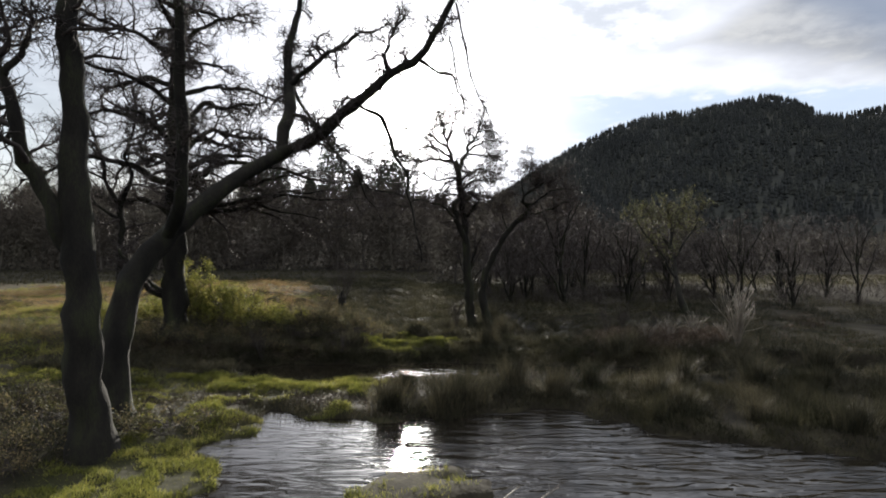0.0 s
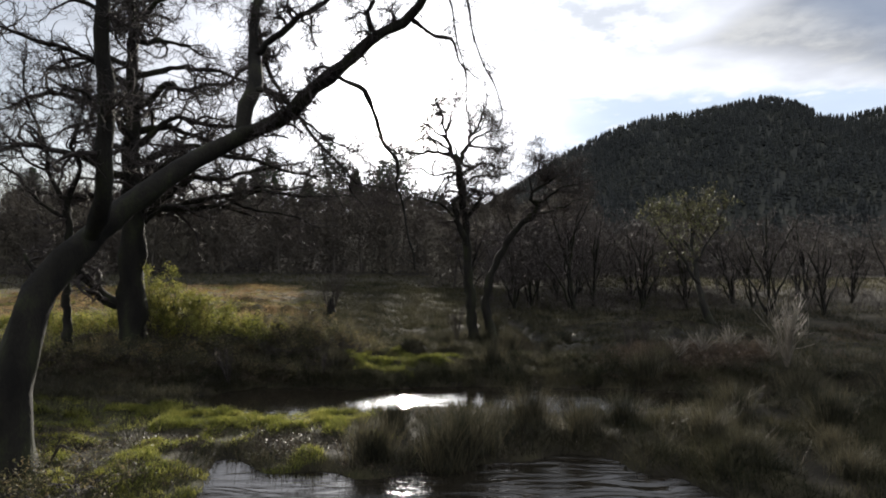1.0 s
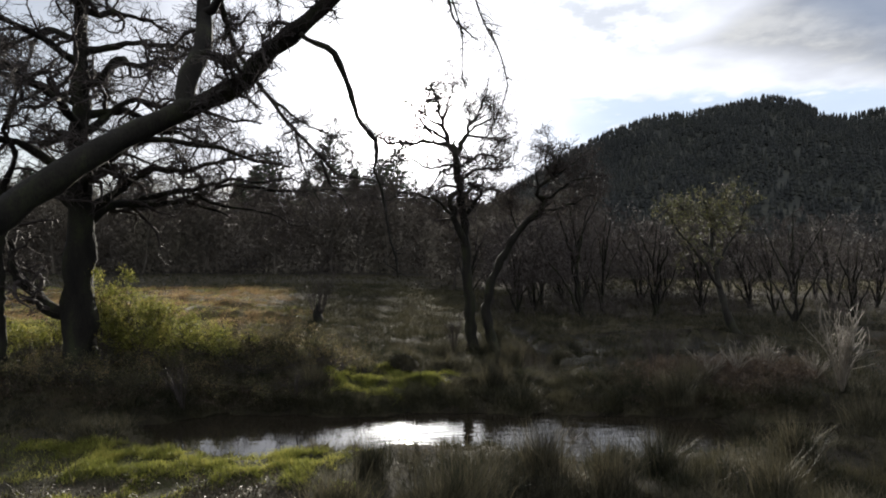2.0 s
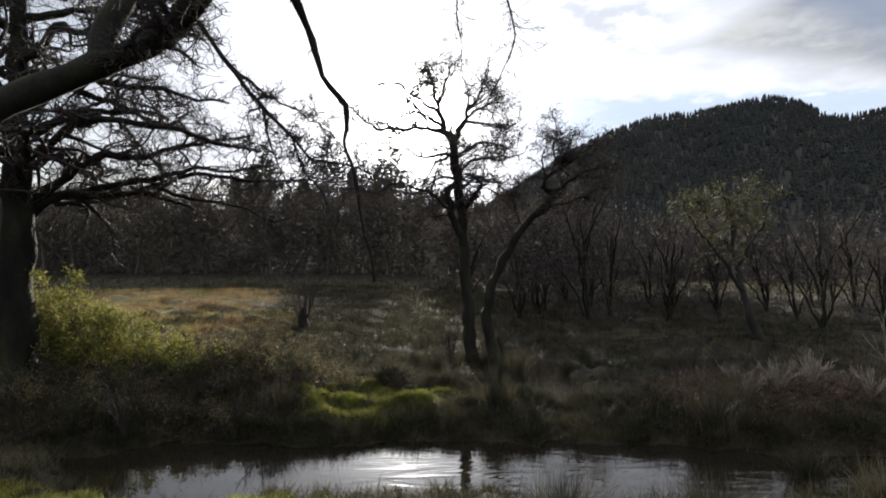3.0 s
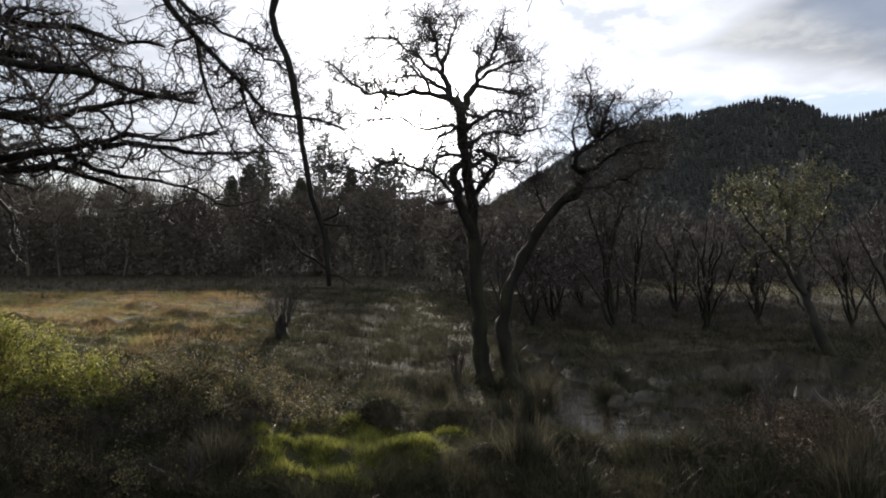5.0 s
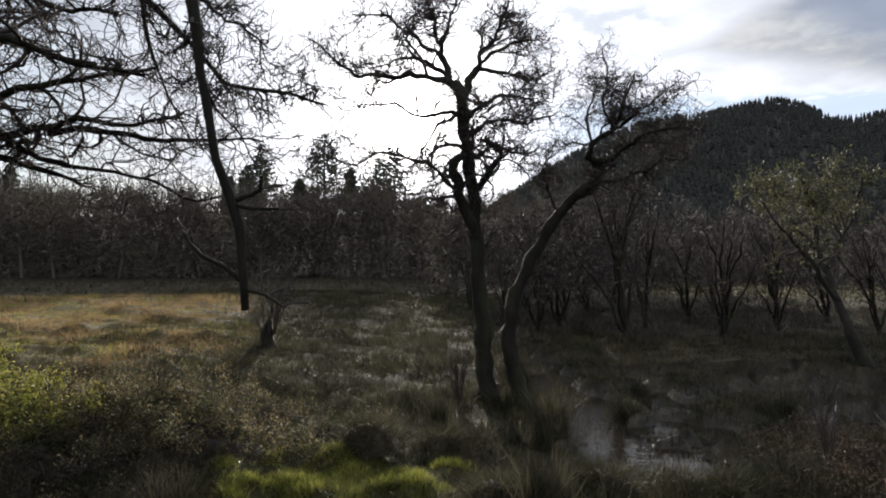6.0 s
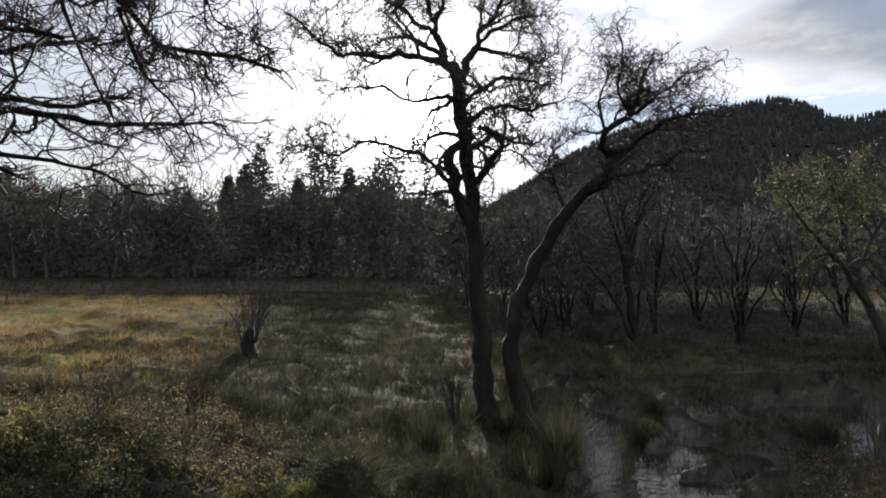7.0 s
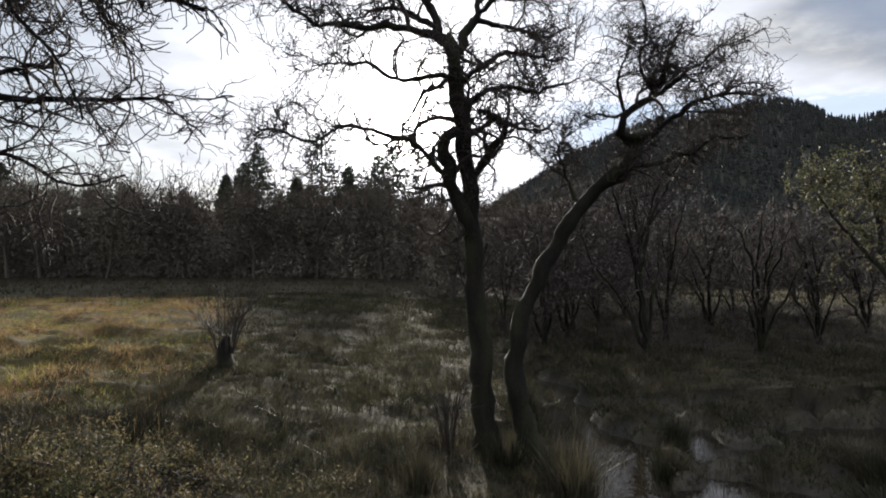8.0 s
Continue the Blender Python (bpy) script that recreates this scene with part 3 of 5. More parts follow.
def strewn(kinds, places, sizes):
    out = []
    for p, s in zip(places, sizes):
        v, f = kinds[rng.integers(len(kinds))]
        a = rng.random() * 6.28
        R = np.array([[math.cos(a), -math.sin(a), 0], [math.sin(a), math.cos(a), 0], [0, 0, 1]])
        out.append(((v * s) @ R.T + p, f))
    return joined(out)


kinds = [far_tree(14, 46) for _ in range(6)]
places, sizes = [], []


def far_spot(x, y, size):
    places.append((x, y, float(ground_z(x, y)) - 0.2))
    sizes.append(size)


for x in np.arange(-175, 30, 4.6):      # the wood's front, nearer behind the marsh
    near = -2 < x < 26
    for row in range(2):
        yy = (92 if near else 138) + 9 * row + rng.normal(0, 3)
        far_spot(x + rng.normal(0, 1.6), yy, (0.72 if near else 1.26) + 0.28 * float(vnoise(x, yy, 14)) + rng.uniform(0, 0.1))
for x in np.arange(-215, 70, 6.5):      # up the slope behind, to its crest
    for row in range(3):
        yy = 168 + 28 * row + rng.normal(0, 6)
        rim = 0.62 + 0.22 * sstep(x, -85, -100) + 0.25 * sstep(x, -45, -25)
        far_spot(x + rng.normal(0, 2.2), yy, float(rim) * (0.75 + 0.45 * float(vnoise(x + 60 * row, yy, 16))))
for x in np.arange(30, 180, 5.5):
    far_spot(x + rng.normal(0, 2), 146 + rng.normal(0, 8), rng.uniform(0.55, 0.8))
v, f = strewn(kinds, places, sizes)
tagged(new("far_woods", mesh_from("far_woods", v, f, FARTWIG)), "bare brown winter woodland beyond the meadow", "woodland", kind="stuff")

# undergrowth along the wood's edge and up its slope, and the twiggy heads of the trees, thinning to the rim
n = 85000
x, y = rng.uniform(-175, 190, n), 134 + 26 * rng.random(n) ** 1.4
y = np.where((x > -2) & (x < 26) & (rng.random(n) < 0.7), y - 46, y)
c = [np.stack([x, y, ground_z(x, y) + rng.random(n) * (6.0 + 6 * vnoise(x, y, 9))], 1)]
n = 60000
x, y = rng.uniform(-230, 230, n), rng.uniform(160, 246, n)
c.append(np.stack([x, y, ground_z(x, y) + rng.random(n) * (2.5 + 6 * vnoise(x, y, 14))], 1))
for (px, py, pz), s in zip(places, sizes):
    m = 780 if px < 30 else 260
    u = rng.normal(size=(m, 3))
    u *= (rng.random((m, 1)) ** 0.45) / np.linalg.norm(u, axis=1, keepdims=True)
    c.append(np.array([px, py, pz + 8.4 * s]) + u * np.array([4.2, 3.8, 5.4]) * s * (0.8 + 0.3 * rng.random((m, 1))))
core = []
for (px, py, pz), s in zip(places, sizes):
    u = rng.normal(size=(240, 3))
    u *= 0.72 * (rng.random((240, 1)) ** 0.4) / np.linalg.norm(u, axis=1, keepdims=True)
    core.append(np.array([px, py, pz + 7.8 * s]) + u * np.array([4.2, 3.8, 6.0]) * s)
n = 16000
x, y = rng.uniform(-175, 60, n), 135 + 16 * rng.random(n)
y = np.where((x > -2) & (x < 26) & (rng.random(n) < 0.7), y - 46, y)
core.append(np.stack([x, y, ground_z(x, y) + 5.5 * rng.random(n)], 1))
v, f = joined([leaf_quads(np.concatenate(c), 0.5, 0.15), leaf_quads(np.concatenate(core), 0.5, 0.3)])
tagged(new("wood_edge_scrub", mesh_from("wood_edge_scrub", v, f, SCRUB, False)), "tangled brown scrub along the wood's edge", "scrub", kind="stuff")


def spruce(x, y, h, label, width=0.2, tiers=22):
    root = tagged(new("conifer_tree"), label, "tree", "tall conifers in the wood")
    z = float(ground_z(x, y))
    root.location = (x, y, z)
    t = limb([(0, 0, 0), (0, 0, h * 0.5), (0, 0, h)], h * 0.014, 0.03, 10, 0.03)
    v, f = tubes(*t, 7)
    part("trunk", mesh_from("trunk", v, f, BARK), root)
    lines = []
    for i in range(tiers):
        u = 0.18 + 0.8 * i / tiers
        for a in rng.random(10) * 6.28:
            L = h * width * (1 - u) ** 0.85 * rng.uniform(0.55, 1.15) + 0.3
            s = np.linspace(0, 1, 5)[:, None]
            d = np.array([[math.cos(a), math.sin(a), 0]])
            lines.append(np.array([[0, 0, h * u]]) + d * L * s + np.array([[0, 0, 1]]) * L * (-0.25 * s + 0.3 * s * s))
    lines = np.stack(lines)
    rad = np.linspace(0.07, 0.02, 5)[None] + np.zeros((len(lines), 1))
    v, f = tubes(lines, rad, 3)
    tw = grow([(lines, rad)], len(lines) * 5, (0.5, 1.1), 2, 55, 0.15, -0.06, tip=0.03, u0=0.1)
    q = leaves(np.concatenate([tw[0]]), len(lines) * 52, 0.32, jitter=0.14)
    v, f = joined([(v, f), tubes(*min_r(tw, 0.03), 3), q])
    part("crown", mesh_from("crown", v, f, CONIFER, False), root)
    return root


# ---- trees of the near ground ----
def scatter(n, x0, x1, y0, y1, keep):
    x, y = rng.uniform(x0, x1, n), rng.uniform(y0, y1, n)
    k = rng.random(n) < keep(x, y)
    return x[k], y[k]


def tube_mesh(name, line, origin, mat, sides=12, flare=0.0, knobs=0.06):
    """One thick limb or trunk with an uneven, swelling surface."""
    l, r = line
    r = r.copy()
    if flare:
        h = l[0, :, 2] - l[0, 0, 2]
        r[0] *= 1 + flare * np.exp(-h / 0.35)
    v, f = tubes(l, r, sides)
    c = np.repeat(l[0], sides, 0)
    d = v - c
    s = 1 + knobs * (np.sin(v[:, 2] * 3.1 + v[:, 0] * 7) + np.sin(v[:, 1] * 8 - v[:, 2] * 5.3)) + rng.normal(0, knobs * 0.5, len(v))
    tip = len(v)
    v = np.concatenate([c + d * s[:, None] - np.array(origin), (l[0, -1:] - np.array(origin))])
    ring = tip - sides + np.arange(sides)
    cap = np.stack([ring, np.roll(ring, -1), np.full(sides, tip), np.full(sides, tip)], 1)
    me = bpy.data.meshes.new(name)
    me.from_pydata([tuple(p) for p in v], [], [tuple(q) for q in f] + [tuple(q[:3]) for q in cap])
    me.polygons.foreach_set("use_smooth", np.ones(len(me.polygons), bool))
    me.materials.append(mat)
    return me


def tree(name, label, trunk, limbs, branches, twigs, sprays, reach=(1.2, 2.6), leafy=0, leaf_size=0.03, leaf=None, bark=None, group="", flat=0.2,
         lift=0.06, wander=0.33, low=0.5, tips=0, thick=1.0, stout=0.03, flare=0.55):
    """trunk and limbs: (points, first radius, last radius). branches, twigs, sprays, tips: how many of each finer order."""
    origin = trunk[0][0]
    root = tagged(new(name), label, "tree", group)
    root.location = origin
    bark = bark or BARK
    t = limb(trunk[0], trunk[1], trunk[2], 40, 0.04)
    body = part("trunk", tube_mesh("trunk", t, origin, bark, 16, flare, 0.085), root)
    n = t[0].shape[1]
    bearers = [(body, (t[0][:, int(n * low):], t[1][:, int(n * low):]), 0)]
    for pts, r0, r1, *thin in limbs:
        b = limb(pts, r0, r1, 30 if thin else 20, 0.012 if thin else 0.06)
        bearers.append((part("limb", tube_mesh("limb", b, origin, bark, 9, 0, 0.13 if thin else 0.08), root), b, thin[0] if thin else 0))
    long = {id(ob): float(np.linalg.norm(np.diff(b[0], axis=1), axis=2).sum()) for ob, b, thin in bearers}
    total = sum(long[id(ob)] for ob, b, thin in bearers if not thin)
    for ob, b, thin in bearers:
        share = long[id(ob)] / total
        if thin:
            k = 0.35 if thin < 0.3 else 1.0
            L2 = grow([b], 9 * thin * long[id(ob)] + 1, (0.2 * k, 0.75 * k), 6, 50, 0.24, -0.05, 0.45, 0.005, 0.1, rmax=0.012)
            L3 = grow([L2], 36 * thin * long[id(ob)] + 2, (0.1 * k, 0.4 * k), 4, 48, 0.2, -0.02, 0.6, 0.003, 0.15, rmax=0.006)
            batch, fine = [tubes(*min_r(L2, 0.005), 5), tubes(*min_r(L3, 0.0035), 4)], L3
        else:
            L1 = grow([b], branches * share + 1, reach, 8, 52, wander, lift, 0.6, 0.012, 0.15, rmax=0.1, flat=flat, stout=stout)
            short = (reach[0] * 0.45, reach[1] * 0.55)
            L2 = grow([L1], 0.8 * twigs * share + 2, short, 6, 50, wander * 1.25, lift, 0.6, 0.007, 0.12, rmax=0.03, flat=flat)
            L2b = grow([b], 0.2 * twigs * share + 1.5, short, 6, 50, wander, lift, 0.6, 0.007, 0.5, rmax=0.03, flat=flat)
            L2 = (np.concatenate([L2[0], L2b[0]]), np.concatenate([L2[1], L2b[1]]))
            L3 = grow([L2, L1], sprays * share + 2, (0.2, 0.55), 4, 50, 0.55, 0.05, 0.6, 0.005, 0.15, rmax=0.012)
            batch, fine = [tubes(*min_r(L1, 0.012 * thick), 5), tubes(*min_r(L2, 0.0078 * thick), 3), tubes(*min_r(L3, 0.0048 * thick), 3)], L3
            if tips:
                fine = grow([L3], tips * share + 2, (0.12, 0.35), 2, 45, 0.25, 0.02, 0.7, 0.004, 0.2)
                batch.append(tubes(*min_r(fine, 0.004 * thick), 3))
        v, f = joined(batch)
        tagged(part("branchwork", mesh_from("branchwork", v - np.array(origin), f, TWIG), ob, "fine bare crooked branches and twigs"), kind="stuff")
        if leafy and not thin:
            v, f = leaves(fine[0], int(leafy * share) + 3, leaf_size, jitter=0.04)
            tagged(part("foliage", mesh_from("foliage", v - np.array(origin), f, leaf or DRYLEAF, False), ob, "sparse small leaves"), kind="stuff")
    return root


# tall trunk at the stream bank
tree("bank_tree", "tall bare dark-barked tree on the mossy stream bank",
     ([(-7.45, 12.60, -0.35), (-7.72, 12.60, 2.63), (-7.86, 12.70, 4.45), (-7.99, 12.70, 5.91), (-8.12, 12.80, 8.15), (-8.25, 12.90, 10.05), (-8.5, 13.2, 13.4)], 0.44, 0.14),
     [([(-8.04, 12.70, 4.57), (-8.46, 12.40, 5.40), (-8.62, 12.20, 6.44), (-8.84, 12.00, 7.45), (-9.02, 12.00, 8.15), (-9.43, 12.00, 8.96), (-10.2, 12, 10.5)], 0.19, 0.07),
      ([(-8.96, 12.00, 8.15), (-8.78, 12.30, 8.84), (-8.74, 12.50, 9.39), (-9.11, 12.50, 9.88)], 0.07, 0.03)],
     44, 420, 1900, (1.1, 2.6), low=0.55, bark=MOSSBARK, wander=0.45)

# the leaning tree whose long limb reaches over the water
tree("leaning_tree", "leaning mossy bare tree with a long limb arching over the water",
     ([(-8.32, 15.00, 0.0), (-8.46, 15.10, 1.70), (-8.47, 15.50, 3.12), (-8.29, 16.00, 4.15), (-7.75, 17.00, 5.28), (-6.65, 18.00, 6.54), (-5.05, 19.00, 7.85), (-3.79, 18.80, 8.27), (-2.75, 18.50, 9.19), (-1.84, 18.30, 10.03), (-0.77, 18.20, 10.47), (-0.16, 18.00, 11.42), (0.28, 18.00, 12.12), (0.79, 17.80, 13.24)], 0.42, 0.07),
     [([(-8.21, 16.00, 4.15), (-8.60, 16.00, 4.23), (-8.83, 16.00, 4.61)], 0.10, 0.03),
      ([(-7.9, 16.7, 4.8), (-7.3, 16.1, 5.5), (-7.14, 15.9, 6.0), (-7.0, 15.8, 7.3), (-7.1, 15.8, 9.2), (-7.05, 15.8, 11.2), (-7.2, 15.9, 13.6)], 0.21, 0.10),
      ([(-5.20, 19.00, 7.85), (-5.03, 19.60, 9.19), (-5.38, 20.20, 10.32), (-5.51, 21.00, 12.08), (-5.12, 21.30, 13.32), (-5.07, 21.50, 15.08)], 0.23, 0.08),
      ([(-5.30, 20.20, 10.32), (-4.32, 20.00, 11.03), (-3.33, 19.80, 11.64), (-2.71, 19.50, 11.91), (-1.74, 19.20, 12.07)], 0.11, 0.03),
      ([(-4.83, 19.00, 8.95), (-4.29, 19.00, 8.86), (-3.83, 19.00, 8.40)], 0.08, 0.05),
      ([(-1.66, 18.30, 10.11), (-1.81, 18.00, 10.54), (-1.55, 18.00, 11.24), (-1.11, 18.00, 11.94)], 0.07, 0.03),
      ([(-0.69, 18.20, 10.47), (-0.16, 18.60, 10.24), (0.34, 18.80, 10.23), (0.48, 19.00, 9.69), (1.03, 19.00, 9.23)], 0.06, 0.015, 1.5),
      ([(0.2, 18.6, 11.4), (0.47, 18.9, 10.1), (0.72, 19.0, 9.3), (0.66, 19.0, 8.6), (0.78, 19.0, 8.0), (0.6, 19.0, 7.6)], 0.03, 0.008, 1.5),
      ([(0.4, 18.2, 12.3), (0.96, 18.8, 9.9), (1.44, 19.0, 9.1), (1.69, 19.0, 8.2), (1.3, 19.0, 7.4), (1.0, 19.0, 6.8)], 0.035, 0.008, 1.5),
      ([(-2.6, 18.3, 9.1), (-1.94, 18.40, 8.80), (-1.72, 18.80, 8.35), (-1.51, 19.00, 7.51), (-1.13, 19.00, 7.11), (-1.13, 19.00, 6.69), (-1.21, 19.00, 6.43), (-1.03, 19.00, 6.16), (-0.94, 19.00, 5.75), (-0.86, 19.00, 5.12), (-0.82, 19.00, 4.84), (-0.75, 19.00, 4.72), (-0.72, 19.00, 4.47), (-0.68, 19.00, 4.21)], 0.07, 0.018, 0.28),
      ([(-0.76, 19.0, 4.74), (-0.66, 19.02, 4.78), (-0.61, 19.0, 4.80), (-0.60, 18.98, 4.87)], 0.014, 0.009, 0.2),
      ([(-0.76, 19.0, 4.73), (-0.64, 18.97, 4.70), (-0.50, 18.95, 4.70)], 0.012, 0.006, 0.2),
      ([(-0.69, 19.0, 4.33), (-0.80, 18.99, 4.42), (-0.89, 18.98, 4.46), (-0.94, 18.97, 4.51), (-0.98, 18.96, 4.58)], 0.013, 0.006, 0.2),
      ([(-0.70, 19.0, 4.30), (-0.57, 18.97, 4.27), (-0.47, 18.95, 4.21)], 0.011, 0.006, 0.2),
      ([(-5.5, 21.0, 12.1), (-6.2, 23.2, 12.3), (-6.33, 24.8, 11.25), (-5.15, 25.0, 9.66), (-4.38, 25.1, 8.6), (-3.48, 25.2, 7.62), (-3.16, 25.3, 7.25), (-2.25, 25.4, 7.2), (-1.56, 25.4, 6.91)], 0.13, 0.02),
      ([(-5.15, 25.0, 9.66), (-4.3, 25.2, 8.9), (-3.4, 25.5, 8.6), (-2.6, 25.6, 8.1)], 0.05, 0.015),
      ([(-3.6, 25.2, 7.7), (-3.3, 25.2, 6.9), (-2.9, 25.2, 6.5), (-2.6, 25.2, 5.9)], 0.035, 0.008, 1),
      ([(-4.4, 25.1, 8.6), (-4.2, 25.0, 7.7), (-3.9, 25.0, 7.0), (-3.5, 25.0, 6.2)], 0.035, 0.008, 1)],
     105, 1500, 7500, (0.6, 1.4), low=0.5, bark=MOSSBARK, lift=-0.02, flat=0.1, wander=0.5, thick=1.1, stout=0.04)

# the dense spreading tree behind
trunk_c = [(-12.12, 26.80, 0.5), (-12.27, 26.80, 2.62), (-12.34, 26.90, 7.50), (-12.33, 27.00, 10.67), (-12.36, 27.00, 13.65), (-12.29, 27.00, 18.0)]
limbs_c = [([(-12.03, 26.80, 2.23), (-12.78, 26.60, 2.74), (-13.70, 26.40, 3.61), (-14.19, 26.40, 4.37), (-14.5, 26.4, 5.3)], 0.33, 0.08),
           ([(-12.2, 27.0, 5.7), (-11.97, 28.0, 6.58), (-10.04, 28.6, 7.02), (-8.45, 29.0, 7.3), (-7.68, 29.0, 7.7), (-6.79, 29.1, 7.37), (-5.43, 29.2, 7.71)], 0.17, 0.03),
           ([(-12.3, 27.0, 6.3), (-10.73, 27.5, 7.35), (-10.24, 28.0, 7.97), (-9.22, 28.0, 7.68), (-7.79, 28.3, 8.26), (-5.79, 28.5, 8.47)], 0.16, 0.03),
           ([(-8.45, 29.0, 7.3), (-6.49, 29.3, 7.3), (-5.65, 29.4, 7.24), (-4.97, 29.5, 7.32), (-3.91, 29.6, 7.16)], 0.09, 0.02),
           ([(-9.3, 28.9, 7.1), (-8.0, 29.0, 6.56), (-6.47, 29.3, 6.44), (-6.0, 29.4, 6.28), (-5.41, 29.5, 5.88), (-4.64, 29.6, 5.94)], 0.07, 0.015),
           ([(-12.13, 27.0, 7.6), (-9.62, 26.3, 8.7), (-8.36, 26.3, 8.57), (-6.81, 26.0, 8.29), (-5.59, 26.0, 7.8), (-4.74, 26.0, 7.56)], 0.16, 0.03),
           ([(-12.15, 27.0, 9.03), (-11.16, 28.0, 10.53), (-9.69, 28.0, 10.09), (-7.94, 28.0, 9.8), (-6.33, 28.0, 9.51)], 0.15, 0.03)]
for i in range(26):
    z = 5.9 + 0.45 * i
    a = i * 2.4 + 0.6
    r = 6.2 * (1 - ((z - 8) / 13) ** 2) * rng.uniform(0.75, 1.0)
    c, s = math.cos(a), math.sin(a)
    limbs_c.append(([(-12.32, 27, z), (-12.32 + 0.3 * r * c, 27 + 0.3 * r * s, z + 0.7), (-12.32 + 0.6 * r * c, 27 + 0.6 * r * s, z + 0.7 + rng.normal(0, 0.3)),
                     (-12.32 + r * c, 27 + r * s, z + 0.9 + rng.normal(0, 0.5))], 0.20 - 0.004 * i, 0.035))
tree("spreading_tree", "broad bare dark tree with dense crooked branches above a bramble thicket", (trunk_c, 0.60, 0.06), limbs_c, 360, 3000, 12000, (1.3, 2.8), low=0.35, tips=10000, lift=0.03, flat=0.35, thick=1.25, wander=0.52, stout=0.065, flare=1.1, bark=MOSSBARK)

tree("thicket_tree", "slender bare tree with a crooked forked head behind the brambles",
     ([(-14.0, 25.7, 0.3), (-14.15, 25.7, 2.6), (-14.05, 25.6, 5.0), (-13.95, 25.5, 6.8)], 0.17, 0.11),
     [([(-13.95, 25.5, 6.7), (-14.5, 25.4, 7.6), (-14.9, 25.3, 8.9), (-15.4, 25.2, 10.4), (-15.3, 25.1, 12.0)], 0.10, 0.02),
      ([(-13.95, 25.5, 6.7), (-13.5, 25.4, 7.7), (-13.6, 25.2, 8.8), (-13.1, 25.0, 10.2), (-13.2, 25.0, 11.6)], 0.10, 0.02),
      ([(-14.0, 25.6, 5.9), (-15.0, 25.3, 6.6), (-16.0, 25.2, 7.9), (-16.9, 25.0, 8.4)], 0.08, 0.02),
      ([(-14.5, 25.4, 7.6), (-15.6, 25.6, 8.2), (-16.6, 25.8, 9.4), (-17.4, 26.0, 10.6)], 0.06, 0.02)],
     60, 600, 2600, (0.9, 2.0), low=0.7, bark=MOSSBARK, wander=0.52, lift=0.03, flat=0.2, tips=2000)

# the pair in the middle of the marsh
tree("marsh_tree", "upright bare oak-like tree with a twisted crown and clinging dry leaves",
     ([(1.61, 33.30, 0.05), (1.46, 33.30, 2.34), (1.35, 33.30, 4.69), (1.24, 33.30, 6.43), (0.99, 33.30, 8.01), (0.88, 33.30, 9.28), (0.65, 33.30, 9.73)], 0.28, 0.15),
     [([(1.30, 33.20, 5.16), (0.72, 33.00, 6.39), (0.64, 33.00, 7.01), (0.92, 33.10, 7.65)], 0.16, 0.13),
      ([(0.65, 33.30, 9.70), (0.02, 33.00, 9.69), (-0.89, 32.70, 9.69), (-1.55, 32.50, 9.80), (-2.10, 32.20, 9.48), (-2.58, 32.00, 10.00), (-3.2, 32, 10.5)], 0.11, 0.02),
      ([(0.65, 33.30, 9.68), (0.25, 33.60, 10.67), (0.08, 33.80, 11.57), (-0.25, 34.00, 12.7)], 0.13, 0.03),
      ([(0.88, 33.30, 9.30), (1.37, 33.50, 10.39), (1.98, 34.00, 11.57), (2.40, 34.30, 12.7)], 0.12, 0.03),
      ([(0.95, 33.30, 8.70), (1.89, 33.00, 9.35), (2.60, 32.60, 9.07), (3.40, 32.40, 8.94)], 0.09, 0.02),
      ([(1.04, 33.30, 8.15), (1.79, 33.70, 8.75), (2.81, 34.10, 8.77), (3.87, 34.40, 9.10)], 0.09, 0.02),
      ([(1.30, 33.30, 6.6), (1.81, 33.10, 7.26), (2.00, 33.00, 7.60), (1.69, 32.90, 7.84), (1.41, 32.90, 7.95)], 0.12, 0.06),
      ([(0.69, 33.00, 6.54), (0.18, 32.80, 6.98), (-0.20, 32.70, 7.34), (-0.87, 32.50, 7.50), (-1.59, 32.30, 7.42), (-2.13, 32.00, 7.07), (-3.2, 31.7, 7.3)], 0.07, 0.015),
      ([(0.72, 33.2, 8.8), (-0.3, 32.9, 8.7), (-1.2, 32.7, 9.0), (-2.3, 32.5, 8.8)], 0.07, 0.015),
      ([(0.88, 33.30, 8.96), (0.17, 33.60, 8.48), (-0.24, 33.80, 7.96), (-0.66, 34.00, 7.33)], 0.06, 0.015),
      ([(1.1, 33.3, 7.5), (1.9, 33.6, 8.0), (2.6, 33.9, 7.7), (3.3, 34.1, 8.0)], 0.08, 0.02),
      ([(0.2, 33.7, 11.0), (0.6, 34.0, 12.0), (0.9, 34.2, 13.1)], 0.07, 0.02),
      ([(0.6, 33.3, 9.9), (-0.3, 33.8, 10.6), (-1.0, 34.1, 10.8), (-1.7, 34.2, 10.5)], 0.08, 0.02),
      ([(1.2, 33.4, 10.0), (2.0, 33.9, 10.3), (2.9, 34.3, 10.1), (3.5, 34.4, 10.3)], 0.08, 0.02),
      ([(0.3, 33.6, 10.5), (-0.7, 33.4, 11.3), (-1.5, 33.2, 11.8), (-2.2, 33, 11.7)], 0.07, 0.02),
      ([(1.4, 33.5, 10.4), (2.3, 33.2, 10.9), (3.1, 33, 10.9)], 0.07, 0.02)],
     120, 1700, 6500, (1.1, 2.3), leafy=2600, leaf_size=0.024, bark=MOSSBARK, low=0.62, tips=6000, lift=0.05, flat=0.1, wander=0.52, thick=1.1)
